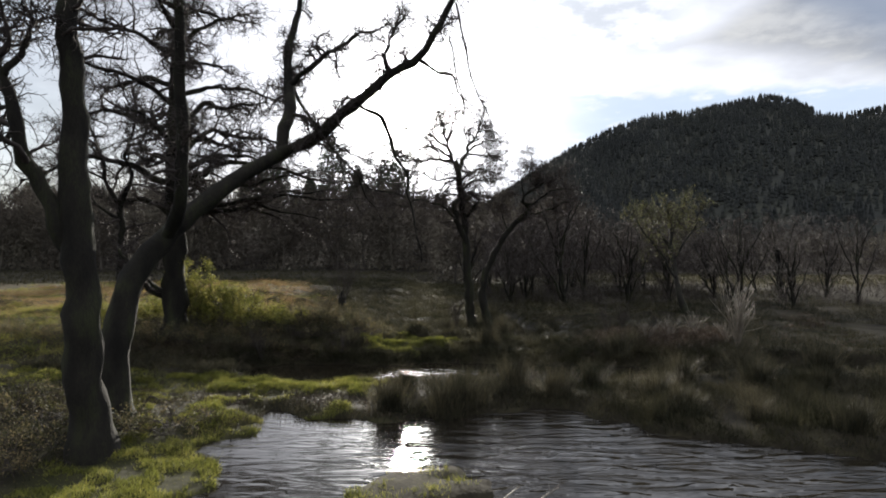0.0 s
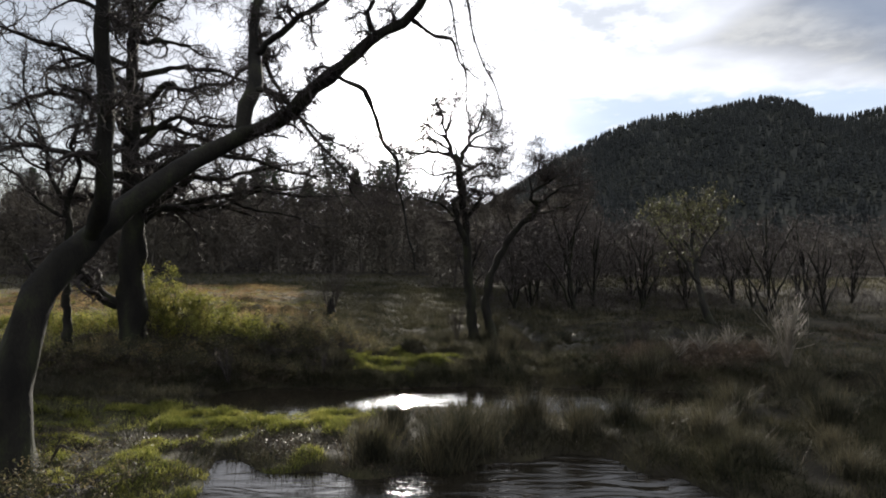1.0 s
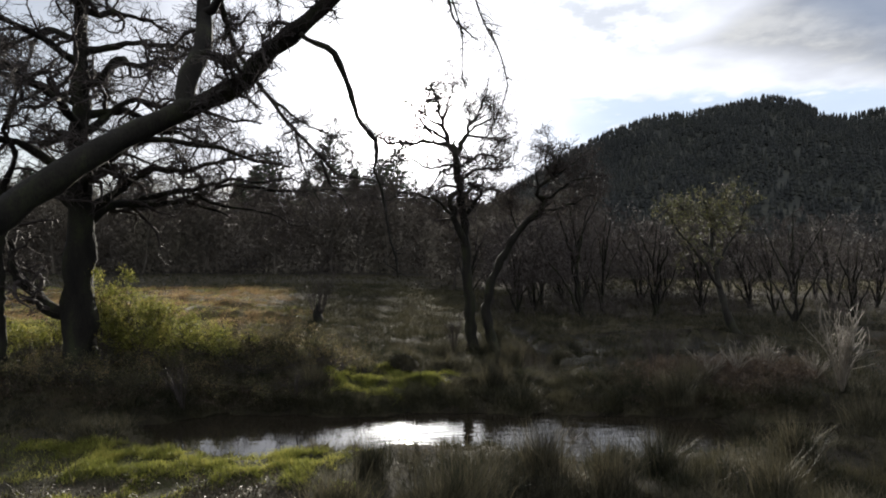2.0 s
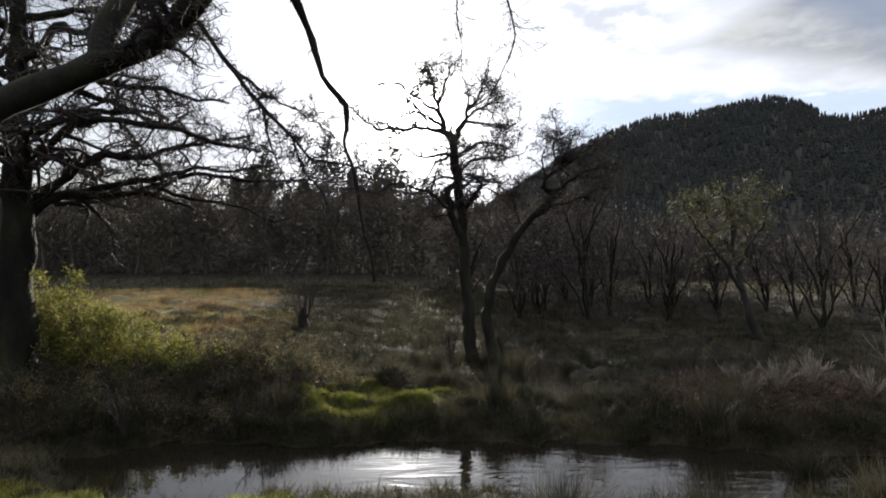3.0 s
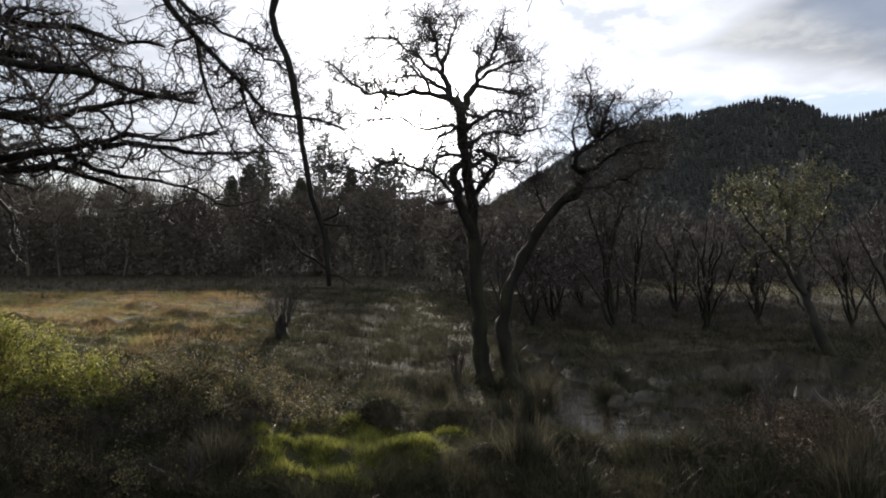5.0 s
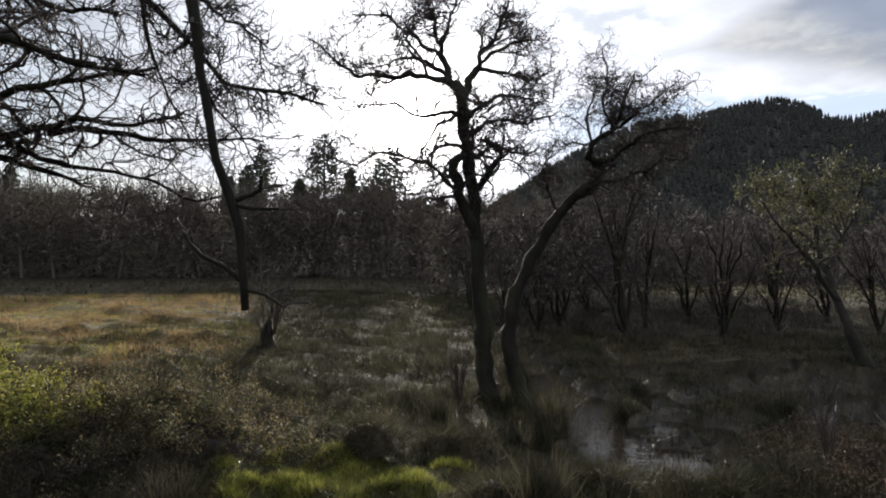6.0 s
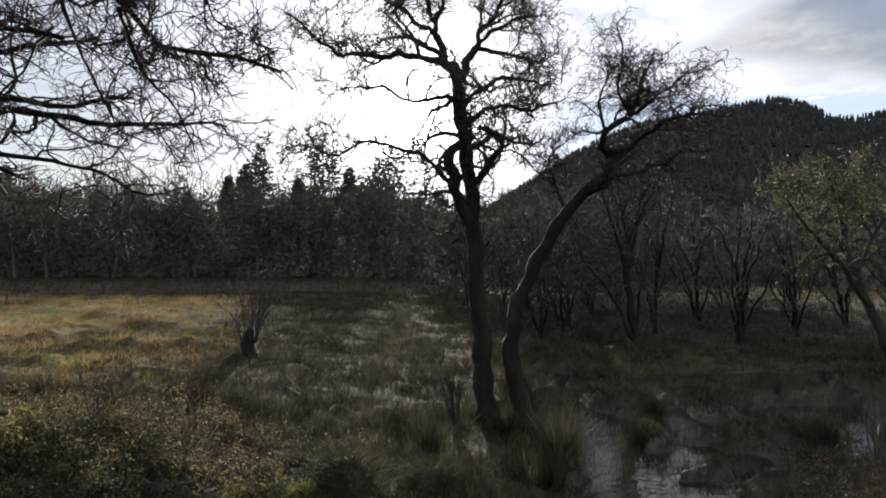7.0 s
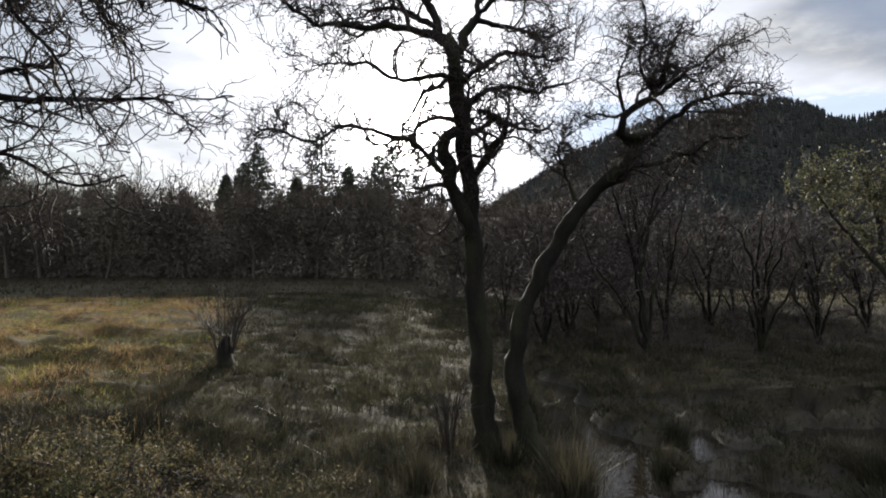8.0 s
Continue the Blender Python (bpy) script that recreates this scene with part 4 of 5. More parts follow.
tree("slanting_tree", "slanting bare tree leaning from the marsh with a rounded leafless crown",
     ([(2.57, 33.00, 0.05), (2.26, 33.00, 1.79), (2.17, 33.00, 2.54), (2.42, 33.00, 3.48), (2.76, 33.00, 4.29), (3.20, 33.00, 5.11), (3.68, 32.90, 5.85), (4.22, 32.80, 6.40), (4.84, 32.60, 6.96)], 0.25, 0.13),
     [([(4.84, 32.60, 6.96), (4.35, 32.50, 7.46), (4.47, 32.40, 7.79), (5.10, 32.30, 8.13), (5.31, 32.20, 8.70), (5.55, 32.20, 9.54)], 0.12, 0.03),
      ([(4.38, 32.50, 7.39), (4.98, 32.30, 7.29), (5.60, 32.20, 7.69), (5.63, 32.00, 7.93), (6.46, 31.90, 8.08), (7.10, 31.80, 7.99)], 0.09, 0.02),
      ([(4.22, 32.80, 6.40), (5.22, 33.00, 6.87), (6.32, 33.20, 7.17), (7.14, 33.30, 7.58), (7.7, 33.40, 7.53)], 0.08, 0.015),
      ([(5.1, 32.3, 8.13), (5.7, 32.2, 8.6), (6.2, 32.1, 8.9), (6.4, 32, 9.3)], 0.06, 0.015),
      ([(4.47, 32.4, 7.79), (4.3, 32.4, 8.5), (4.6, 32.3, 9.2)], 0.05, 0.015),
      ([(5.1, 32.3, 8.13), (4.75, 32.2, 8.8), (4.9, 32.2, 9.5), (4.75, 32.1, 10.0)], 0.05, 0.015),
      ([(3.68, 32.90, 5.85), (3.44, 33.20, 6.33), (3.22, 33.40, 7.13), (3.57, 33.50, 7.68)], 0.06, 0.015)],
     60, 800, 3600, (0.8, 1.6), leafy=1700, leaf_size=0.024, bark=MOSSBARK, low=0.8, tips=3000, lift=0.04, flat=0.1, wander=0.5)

# the leafy willow on the east side
tree("leafy_willow", "leaning willow with thin green-brown leaves at the marsh edge",
     ([(15.37, 36.50, 0.1), (15.08, 37.00, 1.44), (15.12, 38.00, 3.00), (15.38, 39.50, 4.70), (15.71, 40.50, 6.57), (15.46, 41.00, 8.37)], 0.24, 0.05),
     [([(15.1, 38, 3), (14.2, 38.5, 4.6), (13.2, 39, 6.2), (12.7, 39.3, 7.4)], 0.11, 0.03),
      ([(15.3, 39, 4.2), (16.4, 39.6, 5.4), (17.4, 40.2, 6.8), (17.8, 40.4, 8)], 0.10, 0.03),
      ([(15.4, 39.6, 4.8), (14.6, 40.4, 6.3), (14.0, 41, 7.9)], 0.09, 0.03),
      ([(15.5, 40, 5.6), (16.6, 41, 7), (17, 41.3, 8.6)], 0.08, 0.02)],
     60, 500, 2200, (0.9, 1.9), leafy=7000, leaf_size=0.05, leaf=WILLOW, low=0.5, bark=MOSSBARK)

# alders and sallows of the carr behind, built once and set about
carr = []
for h, stems in ((8.5, 3), (7.2, 4), (9.5, 2)):
    limbs_g = []
    for i in range(stems + 4):
        a = i * 2.4 + rng.random()
        c, s = math.cos(a), math.sin(a)
        z0 = 0.4 if i < stems else h * rng.uniform(0.25, 0.5)
        r = h * rng.uniform(0.18, 0.34)
        limbs_g.append(([(0.1 * c, 0.1 * s, z0), (0.3 * r * c, 0.3 * r * s, z0 + 0.22 * h), (0.65 * r * c, 0.65 * r * s, z0 + 0.4 * h), (r * c, r * s, min(z0 + 0.65 * h, h))], 0.11, 0.02))
    carr.append(tree("carr_tree", "dark many-stemmed bare alder in the wet thicket", ([(0, 0, -0.1), (0.15, 0.1, h * 0.3), (-0.1, 0.2, h * 0.6), (0.1, 0.1, h)], 0.17, 0.03),
                     limbs_g, 40, 260, 1000, (0.9, 2.0), group="bare trees of the wet thicket", low=0.3, thick=2.0, leafy=400, leaf_size=0.04, bark=MOSSBARK))
spots = [(9.3, 45, 0), (14.3, 45.5, 1), (12.0, 50, 2), (18.5, 48, 1), (7.4, 52, 0), (22.5, 46, 2), (17.0, 56, 0), (24.5, 53, 1), (11.0, 59, 1), (28.5, 49, 0), (21.0, 61, 2), (30.5, 57, 2), (7.0, 64, 1),
         (15.0, 67, 0), (34.5, 53, 1), (36, 63, 0), (4.6, 58, 2), (20.5, 40.5, 0), (25, 42, 1), (31, 44, 2), (10.5, 74, 1), (33, 74, 2), (5.6, 49, 1), (8.5, 55.5, 2), (13.6, 62.5, 2), (2.6, 66, 0)]
used = set()
for x, y, k in spots:
    m = pose(x, y, float(ground_z(x, y)) - 0.1, rng.normal(0, 6), rng.normal(0, 6), rng.uniform(0, 360)) @ Matrix.Scale(rng.uniform(0.7, 1.02), 4)
    if k not in used:
        used.add(k)
        carr[k].matrix_basis = m
    else:
        copy_thing(carr[k], m)

def brushwood(name, label, n, x0, x1, y0, y1, h):
    """Tangled leafless scrub of slender stems."""
    x, y = scatter(n, x0, x1, y0, y1, lambda x, y: sstep(vnoise(x, y, 4.0) + 0.3 * vnoise(x, y, 1.2), 0.35, 0.8))
    m = len(x)
    top = h * (0.4 + 0.9 * vnoise(x, y, 3.0)) * rng.uniform(0.6, 1.1, m)
    s = np.linspace(0, 1, 5)[None, :, None]
    d = rng.normal(0, 0.35, (m, 1, 3)) * top[:, None, None]
    d[:, :, 2] = top[:, None]
    lines = np.stack([x, y, ground_z(x, y) - 0.05], 1)[:, None] + d * s + rng.normal(0, 0.06, (m, 5, 3)) * s
    r = np.linspace(0.025, 0.01, 5)[None] + np.zeros((m, 1))
    a = grow([(lines, r)], m * 4, (0.5, 1.3), 3, 45, 0.3, 0.08, tip=0.008, u0=0.15)
    v, f = joined([tubes(lines, r, 3), tubes(*min_r(a, 0.009), 3)])
    return tagged(new(name, mesh_from(name, v, f, TWIG)), label, "scrub", kind="stuff")


x, y = scatter(110000, 4, 46, 45, 68, lambda x, y: sstep(vnoise(x, y, 5.0) + 0.3 * vnoise(x, y, 1.5), 0.4, 0.9))
z = ground_z(x, y) + 2.3 + rng.random(len(x)) ** 1.2 * (2.0 + 5.0 * vnoise(x, y, 4.0))
v, f = leaf_quads(np.stack([x, y, z], 1), 0.34, 0.05)
tagged(new("carr_twigs", mesh_from("carr_twigs", v, f, TWIG, False)), "dense brown twigs of the wet thicket", "scrub", kind="stuff")
brushwood("carr_scrub", "tangled dark leafless scrub under the thicket", 1500, 3.5, 48, 42.5, 64, 1.3)

spruce(-43, 230, 31.5, "tall dark spruce rising above the bare wood", 0.62, 24)
spruce(-66.2, 230, 27, "narrow dark spruce rising above the bare wood", 0.38)
spruce(-70.5, 228, 19.5, "dark spruce crowding its taller neighbour", 0.42)
spruce(-77.5, 230, 15, "small dark spruce beside the bare wood", 0.32)
spruce(-17.4, 232, 26.5, "broad dark conifer rising above the bare wood", 0.8, 18)
spruce(-22.5, 226, 22.5, "broad dark conifer rising above the bare wood", 0.8, 18)
spruce(-33.5, 230, 18, "dark spruce half hidden in the bare wood", 0.40)
spruce(-51, 226, 14.5, "dark spruce half hidden in the bare wood", 0.42)
spruce(-158, 230, 19, "dark conifer at the end of the bare wood", 0.4)


# ---- shrubs ----
def shrub(name, label, x, y, stems, h, spread, category="shrub", group="", leafy=0, leaf=None, leaf_size=0.03, thick=1.0, stool=0.25, wood=None):
    z = float(ground_z(x, y)) - 0.05
    root = tagged(new(name), label, category, group)
    root.location = (x, y, z)
    if stool:
        b = limb([(0, 0, -0.15), (0.02, 0, stool), (0.05, 0.02, stool * 2.4)], stool * 0.85, stool * 0.22, 8, 0.03)
        part("stool", tube_mesh("stool", b, (0, 0, 0), MOSSBARK, 10, 0.1, 0.2), root)
    ls = []
    for i in range(stems):
        a = rng.random() * 6.28
        k = spread * rng.random() ** 0.6
        hh = h * rng.uniform(0.6, 1.0)
        c, s = math.cos(a), math.sin(a)
        o = stool * 0.5 + 0.15 * (not stool) * rng.random()
        ls.append(limb([(o * c, o * s, stool * 1.2), (o * c + 0.4 * k * c, o * s + 0.4 * k * s, hh * 0.55 + stool), (o * c + k * c, o * s + k * s, hh)], 0.018 * thick, 0.006 * thick, 8, 0.03))
    st = (np.concatenate([l for l, r in ls]), np.concatenate([r for l, r in ls]))
    tw = grow([st], stems * 7, (0.25 * h, 0.45 * h), 4, 30, 0.15, 0.08, 0.6, 0.004, 0.2)
    v, f = joined([tubes(*st, 5), tubes(*min_r(tw, 0.005 * thick), 3)])
    tagged(part("canework", mesh_from("canework", v, f, wood or TWIG), root), kind="stuff")
    if leafy:
        v, f = leaves(np.concatenate([tw[0].reshape(-1, 3), st[0].reshape(-1, 3)]), leafy, leaf_size, jitter=0.06)
        part("foliage", mesh_from("foliage", v, f, leaf or LEAF, False), root)
    return root


shrub("coppiced_shrub", "coppiced bare shrub on a dark stool in the meadow", -6.9, 40.3, 22, 3.0, 1.1, thick=1.3, stool=0.5)
shrub("reed_shrub", "pale bare shrub at the stream edge", 11.9, 23.8, 22, 2.3, 0.8, thick=1.5, stool=0.1, wood=PALETWIG)

shrub("shoot_cluster", "thin upright shoots at the foot of the marsh tree", 0.75, 32.9, 16, 1.8, 0.5, stool=0.12)
shrub("sapling_cluster", "bare twiggy saplings leaning over the ditch", -7.3, 23.7, 9, 1.4, 0.7, stool=0.1, group="bare saplings")
shrub("sapling_cluster", "bare twiggy saplings leaning over the ditch", -4.2, 24.4, 8, 0.9, 0.6, stool=0.08, group="bare saplings")
shrub("sapling_cluster", "few bare upright saplings among the brambles", -5.7, 28.5, 7, 1.9, 0.5, stool=0.1, group="bare saplings")
shrub("sapling_cluster", "few bare upright saplings among the brambles", -7.5, 28.2, 6, 1.7, 0.45, stool=0.1, group="bare saplings")
shrub("sapling_cluster", "few bare upright saplings beside the soaked pool", 7.6, 27.2, 9, 1.5, 0.5, stool=0.1, group="bare saplings")
shrub("sapling_cluster", "few bare upright saplings beside the soaked pool", 8.9, 29.4, 8, 1.6, 0.5, stool=0.1, group="bare saplings")


for x, y, n, h in ((8.8, 25.5, 14, 0.9), (10.1, 26.3, 16, 1.1), (11.4, 26.9, 18, 1.2), (12.4, 25.8, 14, 0.9), (9.6, 27.6, 12, 0.8)):
    shrub("dry_stalks", "tuft of pale dead stalks among the bracken", x, y, n, h, 0.6, "stalks", "dead stalks by the ditch", thick=0.9, stool=0.06, wood=PALETWIG)


def bramble(x, y, rx, ry, h, label, count, leaf=None, size=0.029):
    z = float(ground_z(x, y)) - 0.05
    root = tagged(new("bramble_bush"), label, "bush", "brambles along the ditch")
    root.location = (x, y, z)
    n = max(40, count // 60)
    a, k = rng.random(n) * 6.28, rng.random(n) ** 0.5
    px, py = np.cos(a) * k * rx, np.sin(a) * k * ry
    top = h * np.sqrt(np.maximum(1 - k ** 2, 0.04)) * rng.uniform(0.7, 1.15, n) * (0.6 + 0.8 * vnoise(px + x, py + y, 0.9))
    b = rng.random(n) * 6.28
    s = np.linspace(0, 1, 7)[None, :, None]
    p0 = np.stack([px, py, 0 * px], 1)[:, None]
    d = np.stack([np.cos(b) * 0.8, np.sin(b) * 0.8, 0 * b], 1)[:, None]
    arch = p0 + d * s + np.array([0, 0, 1])[None, None] * (top[:, None, None] * (1.9 * s - 1.0 * s * s))
    arch += rng.normal(0, 0.03, arch.shape)
    r = np.linspace(0.011, 0.004, 7)[None] + np.zeros((n, 1))
    tw = grow([(arch, r)], n * 5, (0.2, 0.5), 3, 50, 0.25, 0.05, 0.6, 0.004, 0.2)
    v, f = joined([tubes(arch, r, 4), tubes(*min_r(tw, 0.004), 3)])
    tagged(part("canework", mesh_from("canework", v, f, TWIG), root), kind="stuff")
    head = np.concatenate([arch[:, 2:].reshape(-1, 3), tw[0].reshape(-1, 3), tw[0].reshape(-1, 3)])
    head = head[head[:, 2] > (0.42 if h > 0.55 else 0.0) * h * (0.5 + vnoise(head[:, 0] + x, head[:, 1] + y, 0.6))]      # leaves crowd the top, the stems below stay bare
    head = head[vnoise(head[:, 0] + 0.7 * head[:, 2] + x, head[:, 1] - 0.5 * head[:, 2] + y, 0.42) > 0.4]      # sprays with gaps between
    v, f = leaves(head, int(count * 1.1), size * (1.3 if leaf is LEAF else 1.0), jitter=0.08)
    tagged(part("foliage", mesh_from("foliage", v, f, leaf or BRAMBLE, False), root), kind="stuff")
    return root


BUSHES = ((-11.7, 28.0, 1.3, 1.2, 2.9, 11000, LEAF), (-10.0, 27.8, 1.6, 1.2, 1.9, 11000, LEAF), (-8.1, 28.0, 1.6, 1.3, 1.4, 8500, LEAF), (-13.8, 28.0, 1.6, 1.4, 1.5, 5000, LEAF), (-16.5, 28.5, 1.8, 1.4, 1.2, 5000, LEAF),
          # the bank of brambles from the ditch up to the meadow
          (-6.3, 28.3, 1.6, 1.2, 1.1, 7000, BRAMBLE), (-4.9, 28.8, 1.4, 1.0, 0.95, 5500, BRAMBLE), (-7.6, 29.8, 1.6, 1.1, 0.9, 5000, BRAMBLE), (-4.4, 27.4, 1.4, 1.0, 0.9, 4500, BRAMBLE),
          (-9.0, 26.6, 1.8, 1.0, 0.8, 5000, BRAMBLE), (-6.5, 26.9, 1.7, 1.0, 0.75, 5500, BRAMBLE), (-11.8, 26.2, 1.6, 1.1, 0.9, 4500, BRAMBLE),
          (-5.4, 25.4, 1.3, 0.7, 0.32, 2500, BRAMBLE), (-7.4, 25.3, 1.5, 0.7, 0.35, 3000, BRAMBLE), (-9.6, 25.2, 1.5, 0.8, 0.5, 3000, BRAMBLE), (-12.0, 24.9, 1.6, 0.8, 0.9, 4000, BRAMBLE),
          (-2.9, 28.2, 1.1, 0.8, 0.6, 2800, BRAMBLE), (-2.2, 30.2, 1.4, 0.8, 0.45, 1800, BRAMBLE), (-4.6, 30.6, 1.5, 0.9, 0.5, 2600, BRAMBLE),
          # under the bank trees
          (-9.4, 11.8, 1.3, 1.0, 0.7, 3000, BRAMBLE), (-8.8, 13.6, 1.0, 0.8, 0.6, 2000, BRAMBLE), (-15.2, 24.8, 1.7, 1.0, 1.0, 4000, BRAMBLE), (-18.2, 25.2, 1.8, 1.0, 1.0, 4000, BRAMBLE), (-21.4, 25.6, 1.8, 1.1, 1.0, 4000, BRAMBLE), (-6.9, 14.4, 0.7, 0.6, 0.6, 1500, BRAMBLE), (-10.6, 14.6, 1.6, 1.0, 0.7, 3000, BRAMBLE))
for x, y, rx, ry, h, n, lf in BUSHES:
    bramble(x, y, rx, ry, h, "yellow-green leafy bush over bramble stems" if lf is LEAF else "low tangled bramble bush with sparse glossy leaves", n, lf)


# ---- grass, moss, rushes ----
def sward(name, label, x, y, h, w, mat, lean=0.5, tuft=0.0, per=1, cheap=False, patch=1.0, edge=0.0):
    if per > 1:
        tall = np.repeat(rng.uniform(0.5, 1.2, len(x)), per)
        x, y = np.repeat(x, per), np.repeat(y, per)
        x, y = x + rng.normal(0, tuft, len(x)), y + rng.normal(0, tuft, len(y))
    else:
        tall = np.ones(len(x))
    ok = wet(x, y) < np.where(y > 18, edge, 0.0)
    x, y, tall = x[ok], y[ok], tall[ok]
    n = len(x)
    hh = h * tall * rng.uniform(0.5, 1.2, n) * (0.45 + 1.1 * vnoise(x, y, patch))
    v, f = blades(x, y, ground_z(x, y) - 0.02, hh, w * rng.uniform(0.7, 1.3, n), lean * rng.random(n), cheap=cheap)
    return tagged(new(name, mesh_from(name, v, f, mat)), label, "grass", kind="stuff")


dryland = lambda x, y: 1 - sstep(wet(x, y), -0.15, 0.0)
x, y = scatter(270000, -17, 0.8, 9.5, 21, lambda x, y: mossy(x, y) * (0.06 + 1.1 * sstep(hump(x, y), 0.1, 0.6)))
sward("moss_grass", "short bright green mossy grass on the bank", x, y, 0.10, 0.008, MOSSGRASS, 0.9, cheap=True, patch=0.5)
x, y = scatter(60000, -16, -2.4, 18.0, 20.5, lambda x, y: (wet(x, y) < -0.03) * sstep(y, 18.0, 18.8) * (0.1 + sstep(hump(x, y), 0.05, 0.5)))
sward("bank_sward", "lush bright green grass along the ditch bank", x, y, 0.15, 0.007, MOSSGRASS, 0.9, cheap=True, patch=0.6)
x, y = scatter(130000, -6, 2, 24, 30, lambda x, y: mossy(x, y) * (0.05 + 1.1 * sstep(hump(x, y), 0.1, 0.6)))
sward("moss_grass", "bright green mossy grass beyond the ditch", x, y, 0.14, 0.007, MOSSGRASS, 0.9, cheap=True, patch=0.5)
x, y = scatter(24000, -40, 2, 30, 78, lambda x, y: dry(x, y) * sstep(vnoise(x, y, 2.4) + 0.5 * vnoise(x, y, 0.8), 0.55, 0.95))
sward("dry_grass", "golden dry winter grass in the meadow", x, y, 0.36, 0.008, DRYGRASS, 1.4, 0.18, 12, cheap=True, patch=1.0)
x, y = scatter(26000, -42, 4, 30, 80, lambda x, y: dry(x, y) * (0.35 + 0.65 * sstep(vnoise(x, y, 2.4) + 0.5 * vnoise(x, y, 0.8), 0.9, 0.5)))
sward("meadow_grass", "green tussocky meadow grass", x, y, 0.24, 0.010, MEADOW, 1.3, 0.16, 7, cheap=True, patch=0.8)
x, y = scatter(40000, -30, 9, 29, 84, lambda x, y: dryland(x, y) * (1 - 0.3 * boggy(x, y)) * (1 - 0.85 * dry(x, y)) * (0.4 + 0.6 * sstep(vnoise(x, y, 1.6), 0.2, 0.7)))
sward("shaded_grass", "dull grey-green grass of the open meadow", x, y, 0.3, 0.011, TURF, 1.0, 0.14, 6, cheap=True, patch=0.8)
x, y = scatter(24000, -15, 16, 15, 34, lambda x, y: dryland(x, y) * (1 - 0.9 * mossy(x, y)) * (1 - 0.93 * sstep(x, 0, -1.6) * sstep(y, 20.6, 20)) * (1 - 0.4 * dry(x, y)) * (1 - 0.6 * boggy(x, y)) * sstep(vnoise(x, y, 1.3) + 0.4 * vnoise(x, y, 0.5), 0.3, 0.9))
sward("marsh_grass", "dull brown and green marsh grass", x, y, 0.42, 0.007, RUSH, 1.0, 0.08, 12, cheap=True, edge=-0.22)
x, y = scatter(6000, -34, -14, 21, 36, lambda x, y: 0.35 + 0.65 * sstep(vnoise(x, y, 1.4), 0.2, 0.7))
sward("meadow_grass", "green tussocky grass behind the brambles", x, y, 0.32, 0.010, MEADOW, 1.2, 0.16, 9, cheap=True, patch=0.9)
x, y = scatter(5000, -30, -7.5, 10, 22, lambda x, y: dryland(x, y) * sstep(vnoise(x, y, 1.0), 0.2, 0.7) * (1 - 0.7 * mossy(x, y)))
sward("bank_tussocks", "dark rough grass under the bank trees", x, y, 0.3, 0.009, TURF, 1.2, 0.12, 9, cheap=True, patch=0.9)
x, y = scatter(46000, -15, 20, 18.5, 47, lambda x, y: dryland(x, y) * (1 - 0.8 * mossy(x, y)) * (1 - 0.15 * boggy(x, y)) * (1 - 0.8 * sstep(x, 0, -1.6) * sstep(y, 20.6, 20)) * (0.55 + 0.45 * vnoise(x, y, 0.8)))
sward("turf", "dark rough wet turf of the marsh", x, y, 0.2, 0.010, TURF, 1.0, 0.09, 4, cheap=True, patch=0.7)
x, y = scatter(420000, -13, 18, 12.5, 47, lambda x, y: sstep(wet(x, y), -0.40, -0.25) * (wet(x, y) < 0.0) * (1 - 0.6 * mossy(x, y)) * (1 - 0.1 * boggy(x, y)) * 0.8)
sward("bank_turf", "dark grass hanging over the water's edge", x, y, 0.22, 0.008, TURF, 1.2, cheap=True, patch=0.6)
x, y = scatter(9000, -13, 11, 23.2, 26.6, lambda x, y: (wet(x, y) < -0.02) * (1 - mossy(x, y)) * (0.4 + 0.6 * vnoise(x, y, 0.6)))
sward("verge_grass", "dark tufted grass along the ditch", x, y, 0.30, 0.007, TURF, 1.3, 0.07, 10, cheap=True, patch=0.6)
x, y = scatter(3500, -13, 11, 23.0, 26.0, lambda x, y: (wet(x, y) < 0.02) * sstep(vnoise(x, y, 0.8), 0.3, 0.7))
sward("verge_sedge", "brown sedge drooping over the ditch", x, y, 0.34, 0.006, RUSH, 1.5, 0.08, 10, cheap=True, patch=0.6, edge=0.05)
x, y = scatter(13000, -8, 34, 32, 62, lambda x, y: dryland(x, y) * (1 - 0.8 * dry(x, y)) * sstep(vnoise(x, y, 1.8) + 0.3 * vnoise(x, y, 0.6), 0.3, 0.9))
sward("marsh_grass", "brown tussocky marsh grass beneath the trees", x, y, 0.42, 0.011, RUSH, 1.0, 0.10, 10, cheap=True, edge=-0.22)
x, y = scatter(2600, 2.2, 14, 25.5, 37, lambda x, y: (wet(x, y) > -0.1) * sstep(vnoise(x, y, 0.9) + 0.4 * vnoise(x, y, 0.35), 0.55, 0.95))
sward("water_grass", "sparse brown grass standing in the shallow pools", x, y, 0.75, 0.006, RUSH, 0.5, 0.09, 7, cheap=True, patch=0.7, edge=9.0)
x, y = scatter(7500, 4.5, 18, 13.2, 18.8, lambda x, y: dryland(x, y) * sstep(vnoise(x, y, 1.1), 0.2, 0.7))
sward("bank_grass", "dark brown grass on the stream bank", x, y, 0.42, 0.006, TURF, 0.9, 0.10, 10, cheap=True)
x, y = scatter(12000, -120, 60, 62, 135, lambda x, y: np.full(len(x), 0.9))
sward("far_grass", "far meadow grass", x, y, 0.5, 0.04, TURF, 0.8, 0.3, 4, cheap=True)

x, y = scatter(5000, 14, 80, 70, 126, lambda x, y: dry(x, y))
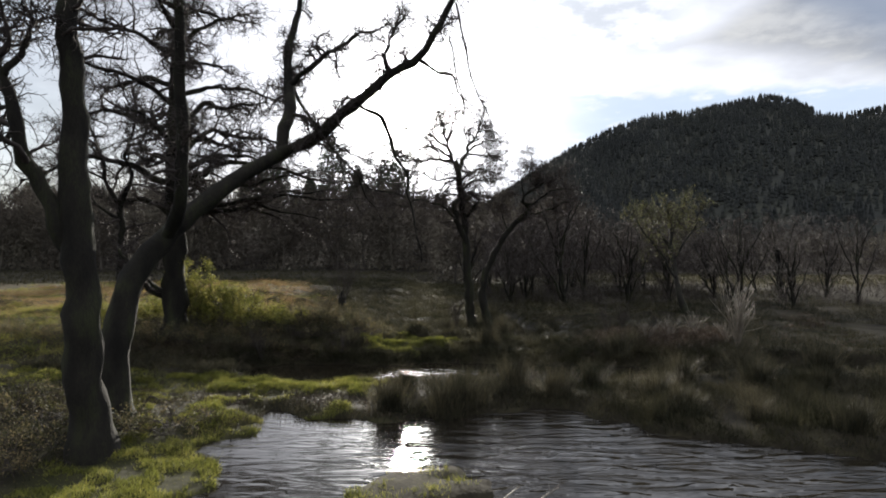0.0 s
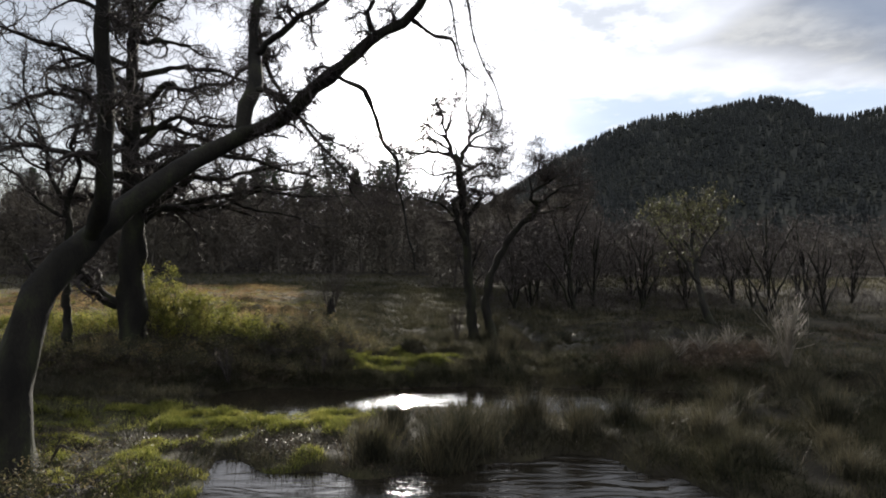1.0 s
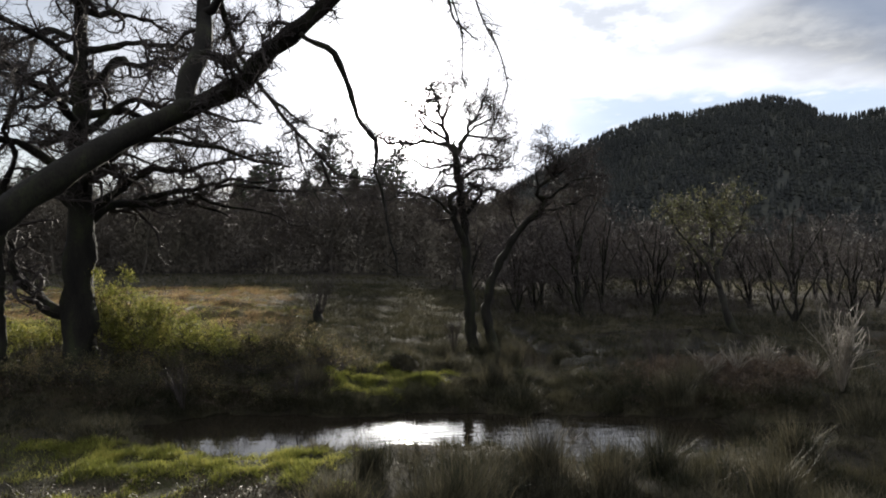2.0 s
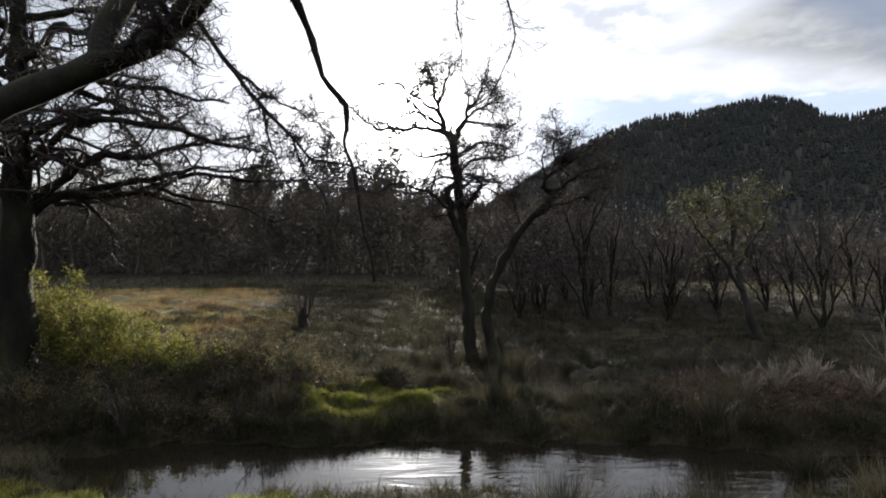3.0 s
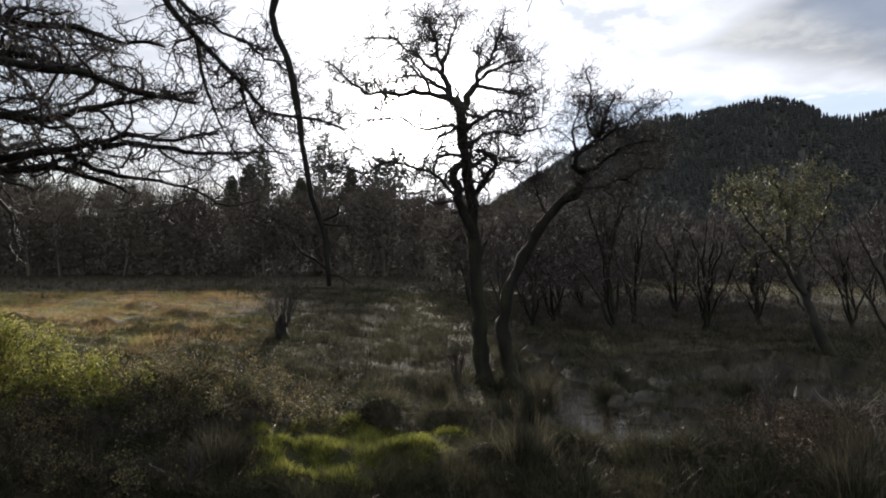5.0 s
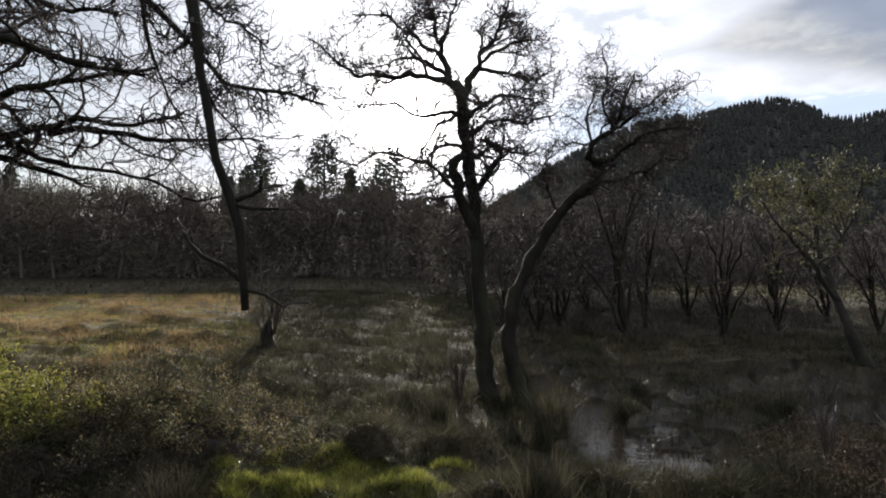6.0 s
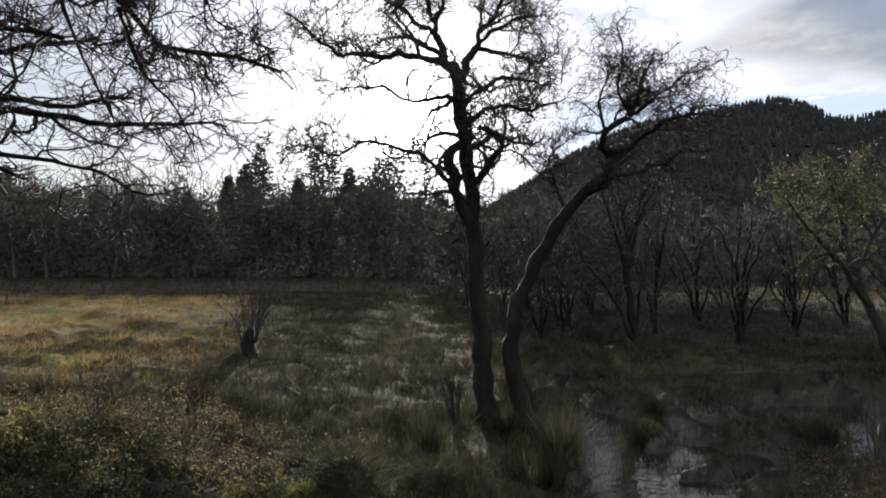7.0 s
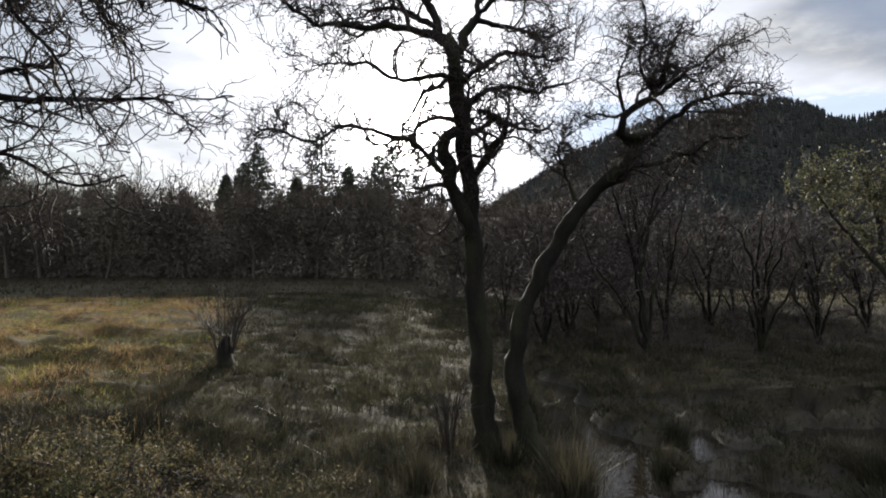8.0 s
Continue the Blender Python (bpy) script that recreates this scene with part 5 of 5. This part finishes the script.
sward("far_pasture", "pasture beyond the thicket, its ground coloured pale for sunlight", x, y, 0.4, 0.04, TURF, 0.8, 0.3, 4, cheap=True)


def bracken(name, label, x, y, h):
    """Collapsed brown fronds: arching stalks with small ragged leaflets."""
    n = len(x)
    a = rng.random(n) * 6.28
    s = np.linspace(0, 1, 5)[None, :, None]
    d = np.stack([np.cos(a), np.sin(a), 0 * a], 1)[:, None] * rng.uniform(0.3, 0.8, n)[:, None, None]
    p = np.stack([x, y, ground_z(x, y)], 1)[:, None] + d * s + np.array([0, 0, 1])[None, None] * (h * rng.uniform(0.4, 1.2, n))[:, None, None] * (2.4 * s - 2.1 * s * s)
    r = np.linspace(0.007, 0.003, 5)[None] + np.zeros((n, 1))
    v, f = joined([tubes(p, r, 3), leaves(p, n * 20, 0.032, jitter=0.07)])
    return tagged(new(name, mesh_from(name, v, f, DRYLEAF, False)), label, "bracken", kind="stuff")


x, y = scatter(70000, -14, 2, 10, 20.5, lambda x, y: dryland(x, y) * sstep(vnoise(x, y, 0.8), 0.35, 0.7) * sstep(np.abs(y - 16.7), 3.2, 0.6))
v, f = leaf_quads(np.stack([x, y, ground_z(x, y) + 0.01 + 0.04 * rng.random(len(x))], 1), 0.03)
tagged(new("leaf_litter", mesh_from("leaf_litter", v, f, WETLEAF, False)), "dark wet leaf litter on the muddy bank", "litter", kind="stuff")
x, y = scatter(1500, 6, 20, 22, 32, lambda x, y: dryland(x, y) * sstep(vnoise(x, y, 2.2), 0.45, 0.7))
bracken("dead_bracken", "collapsed red-brown bracken and litter", x, y, 0.5)
x, y = scatter(1700, 6.5, 13.5, 23.8, 29, lambda x, y: dryland(x, y) * sstep(blob(x, y, 9.9, 26.4, 3.2, 2.2, 0.8), 0.0, 0.3))
bracken("dead_bracken", "heap of collapsed red-brown bracken by the ditch", x, y, 0.55)
x, y = scatter(900, -14, -3, 23.3, 30, lambda x, y: dryland(x, y) * sstep(vnoise(x, y, 1.8), 0.4, 0.7))
bracken("dead_bracken", "brown bracken litter among the brambles", x, y, 0.4)


def rush_clump(x, y, h, n, label="dark upright rush clump at the water's edge"):
    z = max(float(ground_z(x, y)), -0.05)
    bx, by = rng.normal(0, 0.24, n), rng.normal(0, 0.20, n)
    v, f = blades(bx, by, np.zeros(n) - 0.03, h * rng.uniform(0.5, 1.1, n), np.full(n, 0.006), 0.55 * rng.random(n), 0.6)
    ob = tagged(new("rush_clump", mesh_from("rush_clump", v, f, RUSH)), label, "rushes", "rush clumps in the marsh")
    ob.location = (x, y, z)
    return ob


clumps = [rush_clump(-1.5, 16.4, 1.15, 520), rush_clump(0.15, 16.2, 1.35, 700), rush_clump(0.75, 16.7, 1.2, 520)]
more = [(-1.2, 18.6), (2.2, 18.2), (3.4, 17.6), (4.6, 18.4), (6.2, 17.2), (7.6, 18.8), (8.6, 16.4), (9.6, 18.0), (1.9, 25.6), (7.0, 23.8), (8.2, 25.2), (-3.9, 25.2), (2.4, 28.8),
        (3.0, 30.6), (8.9, 27.6), (9.4, 31.8), (12.4, 28.8), (5.4, 32.6), (6.6, 35.0), (2.8, 36.4), (0.2, 30.8), (7.9, 21.4), (10.4, 20.6), (12.6, 19.6), (6.4, 15.8), (8.0, 15.0), (9.8, 14.0)]
stout_clumps = [(2.0, 32.3), (3.2, 32.8)]
for x, y in more + stout_clumps:
    s = rng.uniform(0.55, 0.95) if (x, y) in more else rng.uniform(0.7, 0.85)
    z = max(float(ground_z(x, y)), -0.05)
    copy_thing(clumps[rng.integers(3)], pose(x, y, z, 0, 0, rng.uniform(0, 360)) @ Matrix.Scale(s, 4))


def hummock(x, y, r, h, label, mat):
    """A rounded cushion of earth with grass combed down its sides."""
    z = float(ground_z(x, y)) - 0.06
    root = tagged(new("grass_hummock"), label, "hummock", "grass hummocks of the marsh")
    root.location = (x, y, z)
    ring, rows = np.arange(20) * 2 * np.pi / 20, 7
    v = [np.array([[0, 0, h]])]
    for i in range(1, rows + 1):
        k = i / rows
        rr = r * k * (1 + 0.14 * np.sin(3 * ring + x) + 0.08 * np.sin(5 * ring + y)) * (1 + rng.normal(0, 0.03, 20))
        v.append(np.stack([np.cos(ring) * rr, np.sin(ring) * rr, np.full(20, h * (1 - k ** 2.4)) + rng.normal(0, 0.02, 20)], 1))
    v = np.concatenate(v)
    k = np.arange(20)
    f = [np.stack([0 * k, 0 * k, 1 + k, 1 + (k + 1) % 20], 1)[:, [0, 2, 3]]]
    for i in range(rows - 1):
        a, b = 1 + i * 20 + k, 1 + i * 20 + (k + 1) % 20
        f += [np.stack([a, a + 20, b], 1), np.stack([b, a + 20, b + 20], 1)]
    part("mound", mesh_from("mound", v, np.concatenate(f), EARTH), root)
    n = int(2600 * r * r)
    a, q = rng.random(n) * 2 * np.pi, rng.random(n) ** 0.5
    bx, by = np.cos(a) * q * r, np.sin(a) * q * r
    bv, bf = blades(bx, by, h * (1 - q ** 2.4) - 0.02, rng.uniform(0.14, 0.34, n), rng.uniform(0.004, 0.008, n), 0.5 + 0.9 * q * rng.random(n), 0.8, toward=a, cheap=False)
    tagged(part("tuft", mesh_from("tuft", bv, bf, mat), root, "long grass hanging over the mound"), kind="stuff")
    return root


for x, y, r, h, mat in ((-1.2, 28.2, 0.95, 0.55, TURF), (-2.2, 29.6, 0.8, 0.4, TURF), (0.3, 28.9, 0.8, 0.4, TURF), (4.5, 28.1, 0.75, 0.5, RUSH), (6.5, 27.4, 0.8, 0.4, RUSH),
                        (3.0, 29.0, 0.7, 0.45, TURF), (6.9, 30.6, 0.7, 0.4, RUSH), (3.1, 26.6, 0.9, 0.45, TURF), (8.4, 30.4, 0.8, 0.4, RUSH), (1.2, 26.2, 0.8, 0.4, TURF), (5.2, 25.9, 0.8, 0.4, TURF),
                        (2.9, 32.4, 0.6, 0.35, TURF), (5.0, 31.8, 0.6, 0.35, RUSH), (9.6, 33.0, 0.8, 0.4, RUSH), (11.0, 29.2, 0.8, 0.45, RUSH)):
    hummock(x, y, 0.68 * r, 0.85 * h, "rounded hummock with drooping grey-green grass" if mat is TURF else "rounded hummock of drooping brown sedge", mat)


# ---- fallen wood ----
def fallen_branch(label, points, r0, r1, mat=None, twigs=0):
    origin = points[0]
    root = tagged(new("fallen_branch"), label, "branch")
    root.location = origin
    b = limb(points, r0, r1, 14, 0.015)
    part("stem", tube_mesh("stem", b, origin, mat or BARK, 8, 0, 0.08), root)
    if twigs:
        t = grow([b], twigs, (0.2, 0.6), 5, 45, 0.2, 0.02, 0.5, 0.004, 0.2, rmax=0.012)
        v, f = tubes(*min_r(t, 0.004), 4)
        part("twigwork", mesh_from("twigwork", v - np.array(origin), f, mat or TWIG), root)
    return root


fallen_branch("pale bare stick stranded in the stream", [(1.0, 10.55, -0.03), (1.2, 10.75, 0.06), (1.42, 11.0, 0.10)], 0.022, 0.01, PALETWIG)
fallen_branch("pale bent stick stranded in the stream", [(1.5, 10.4, -0.03), (1.8, 10.65, 0.05), (2.15, 10.95, 0.12)], 0.02, 0.008, PALETWIG, 3)
fallen_branch("dark arching dead branch on the mossy bank", [(-8.1, 15.6, 0.15), (-7.7, 15.5, 0.75), (-7.2, 15.3, 0.6), (-6.9, 15.2, 0.2)], 0.035, 0.012, None, 10)
fallen_branch("grey fallen branch across the soaked ground", [(6.6, 27.4, 0.1), (7.4, 27.6, 0.3), (8.3, 27.5, 0.35), (9.0, 27.2, 0.2)], 0.05, 0.02, None, 12)
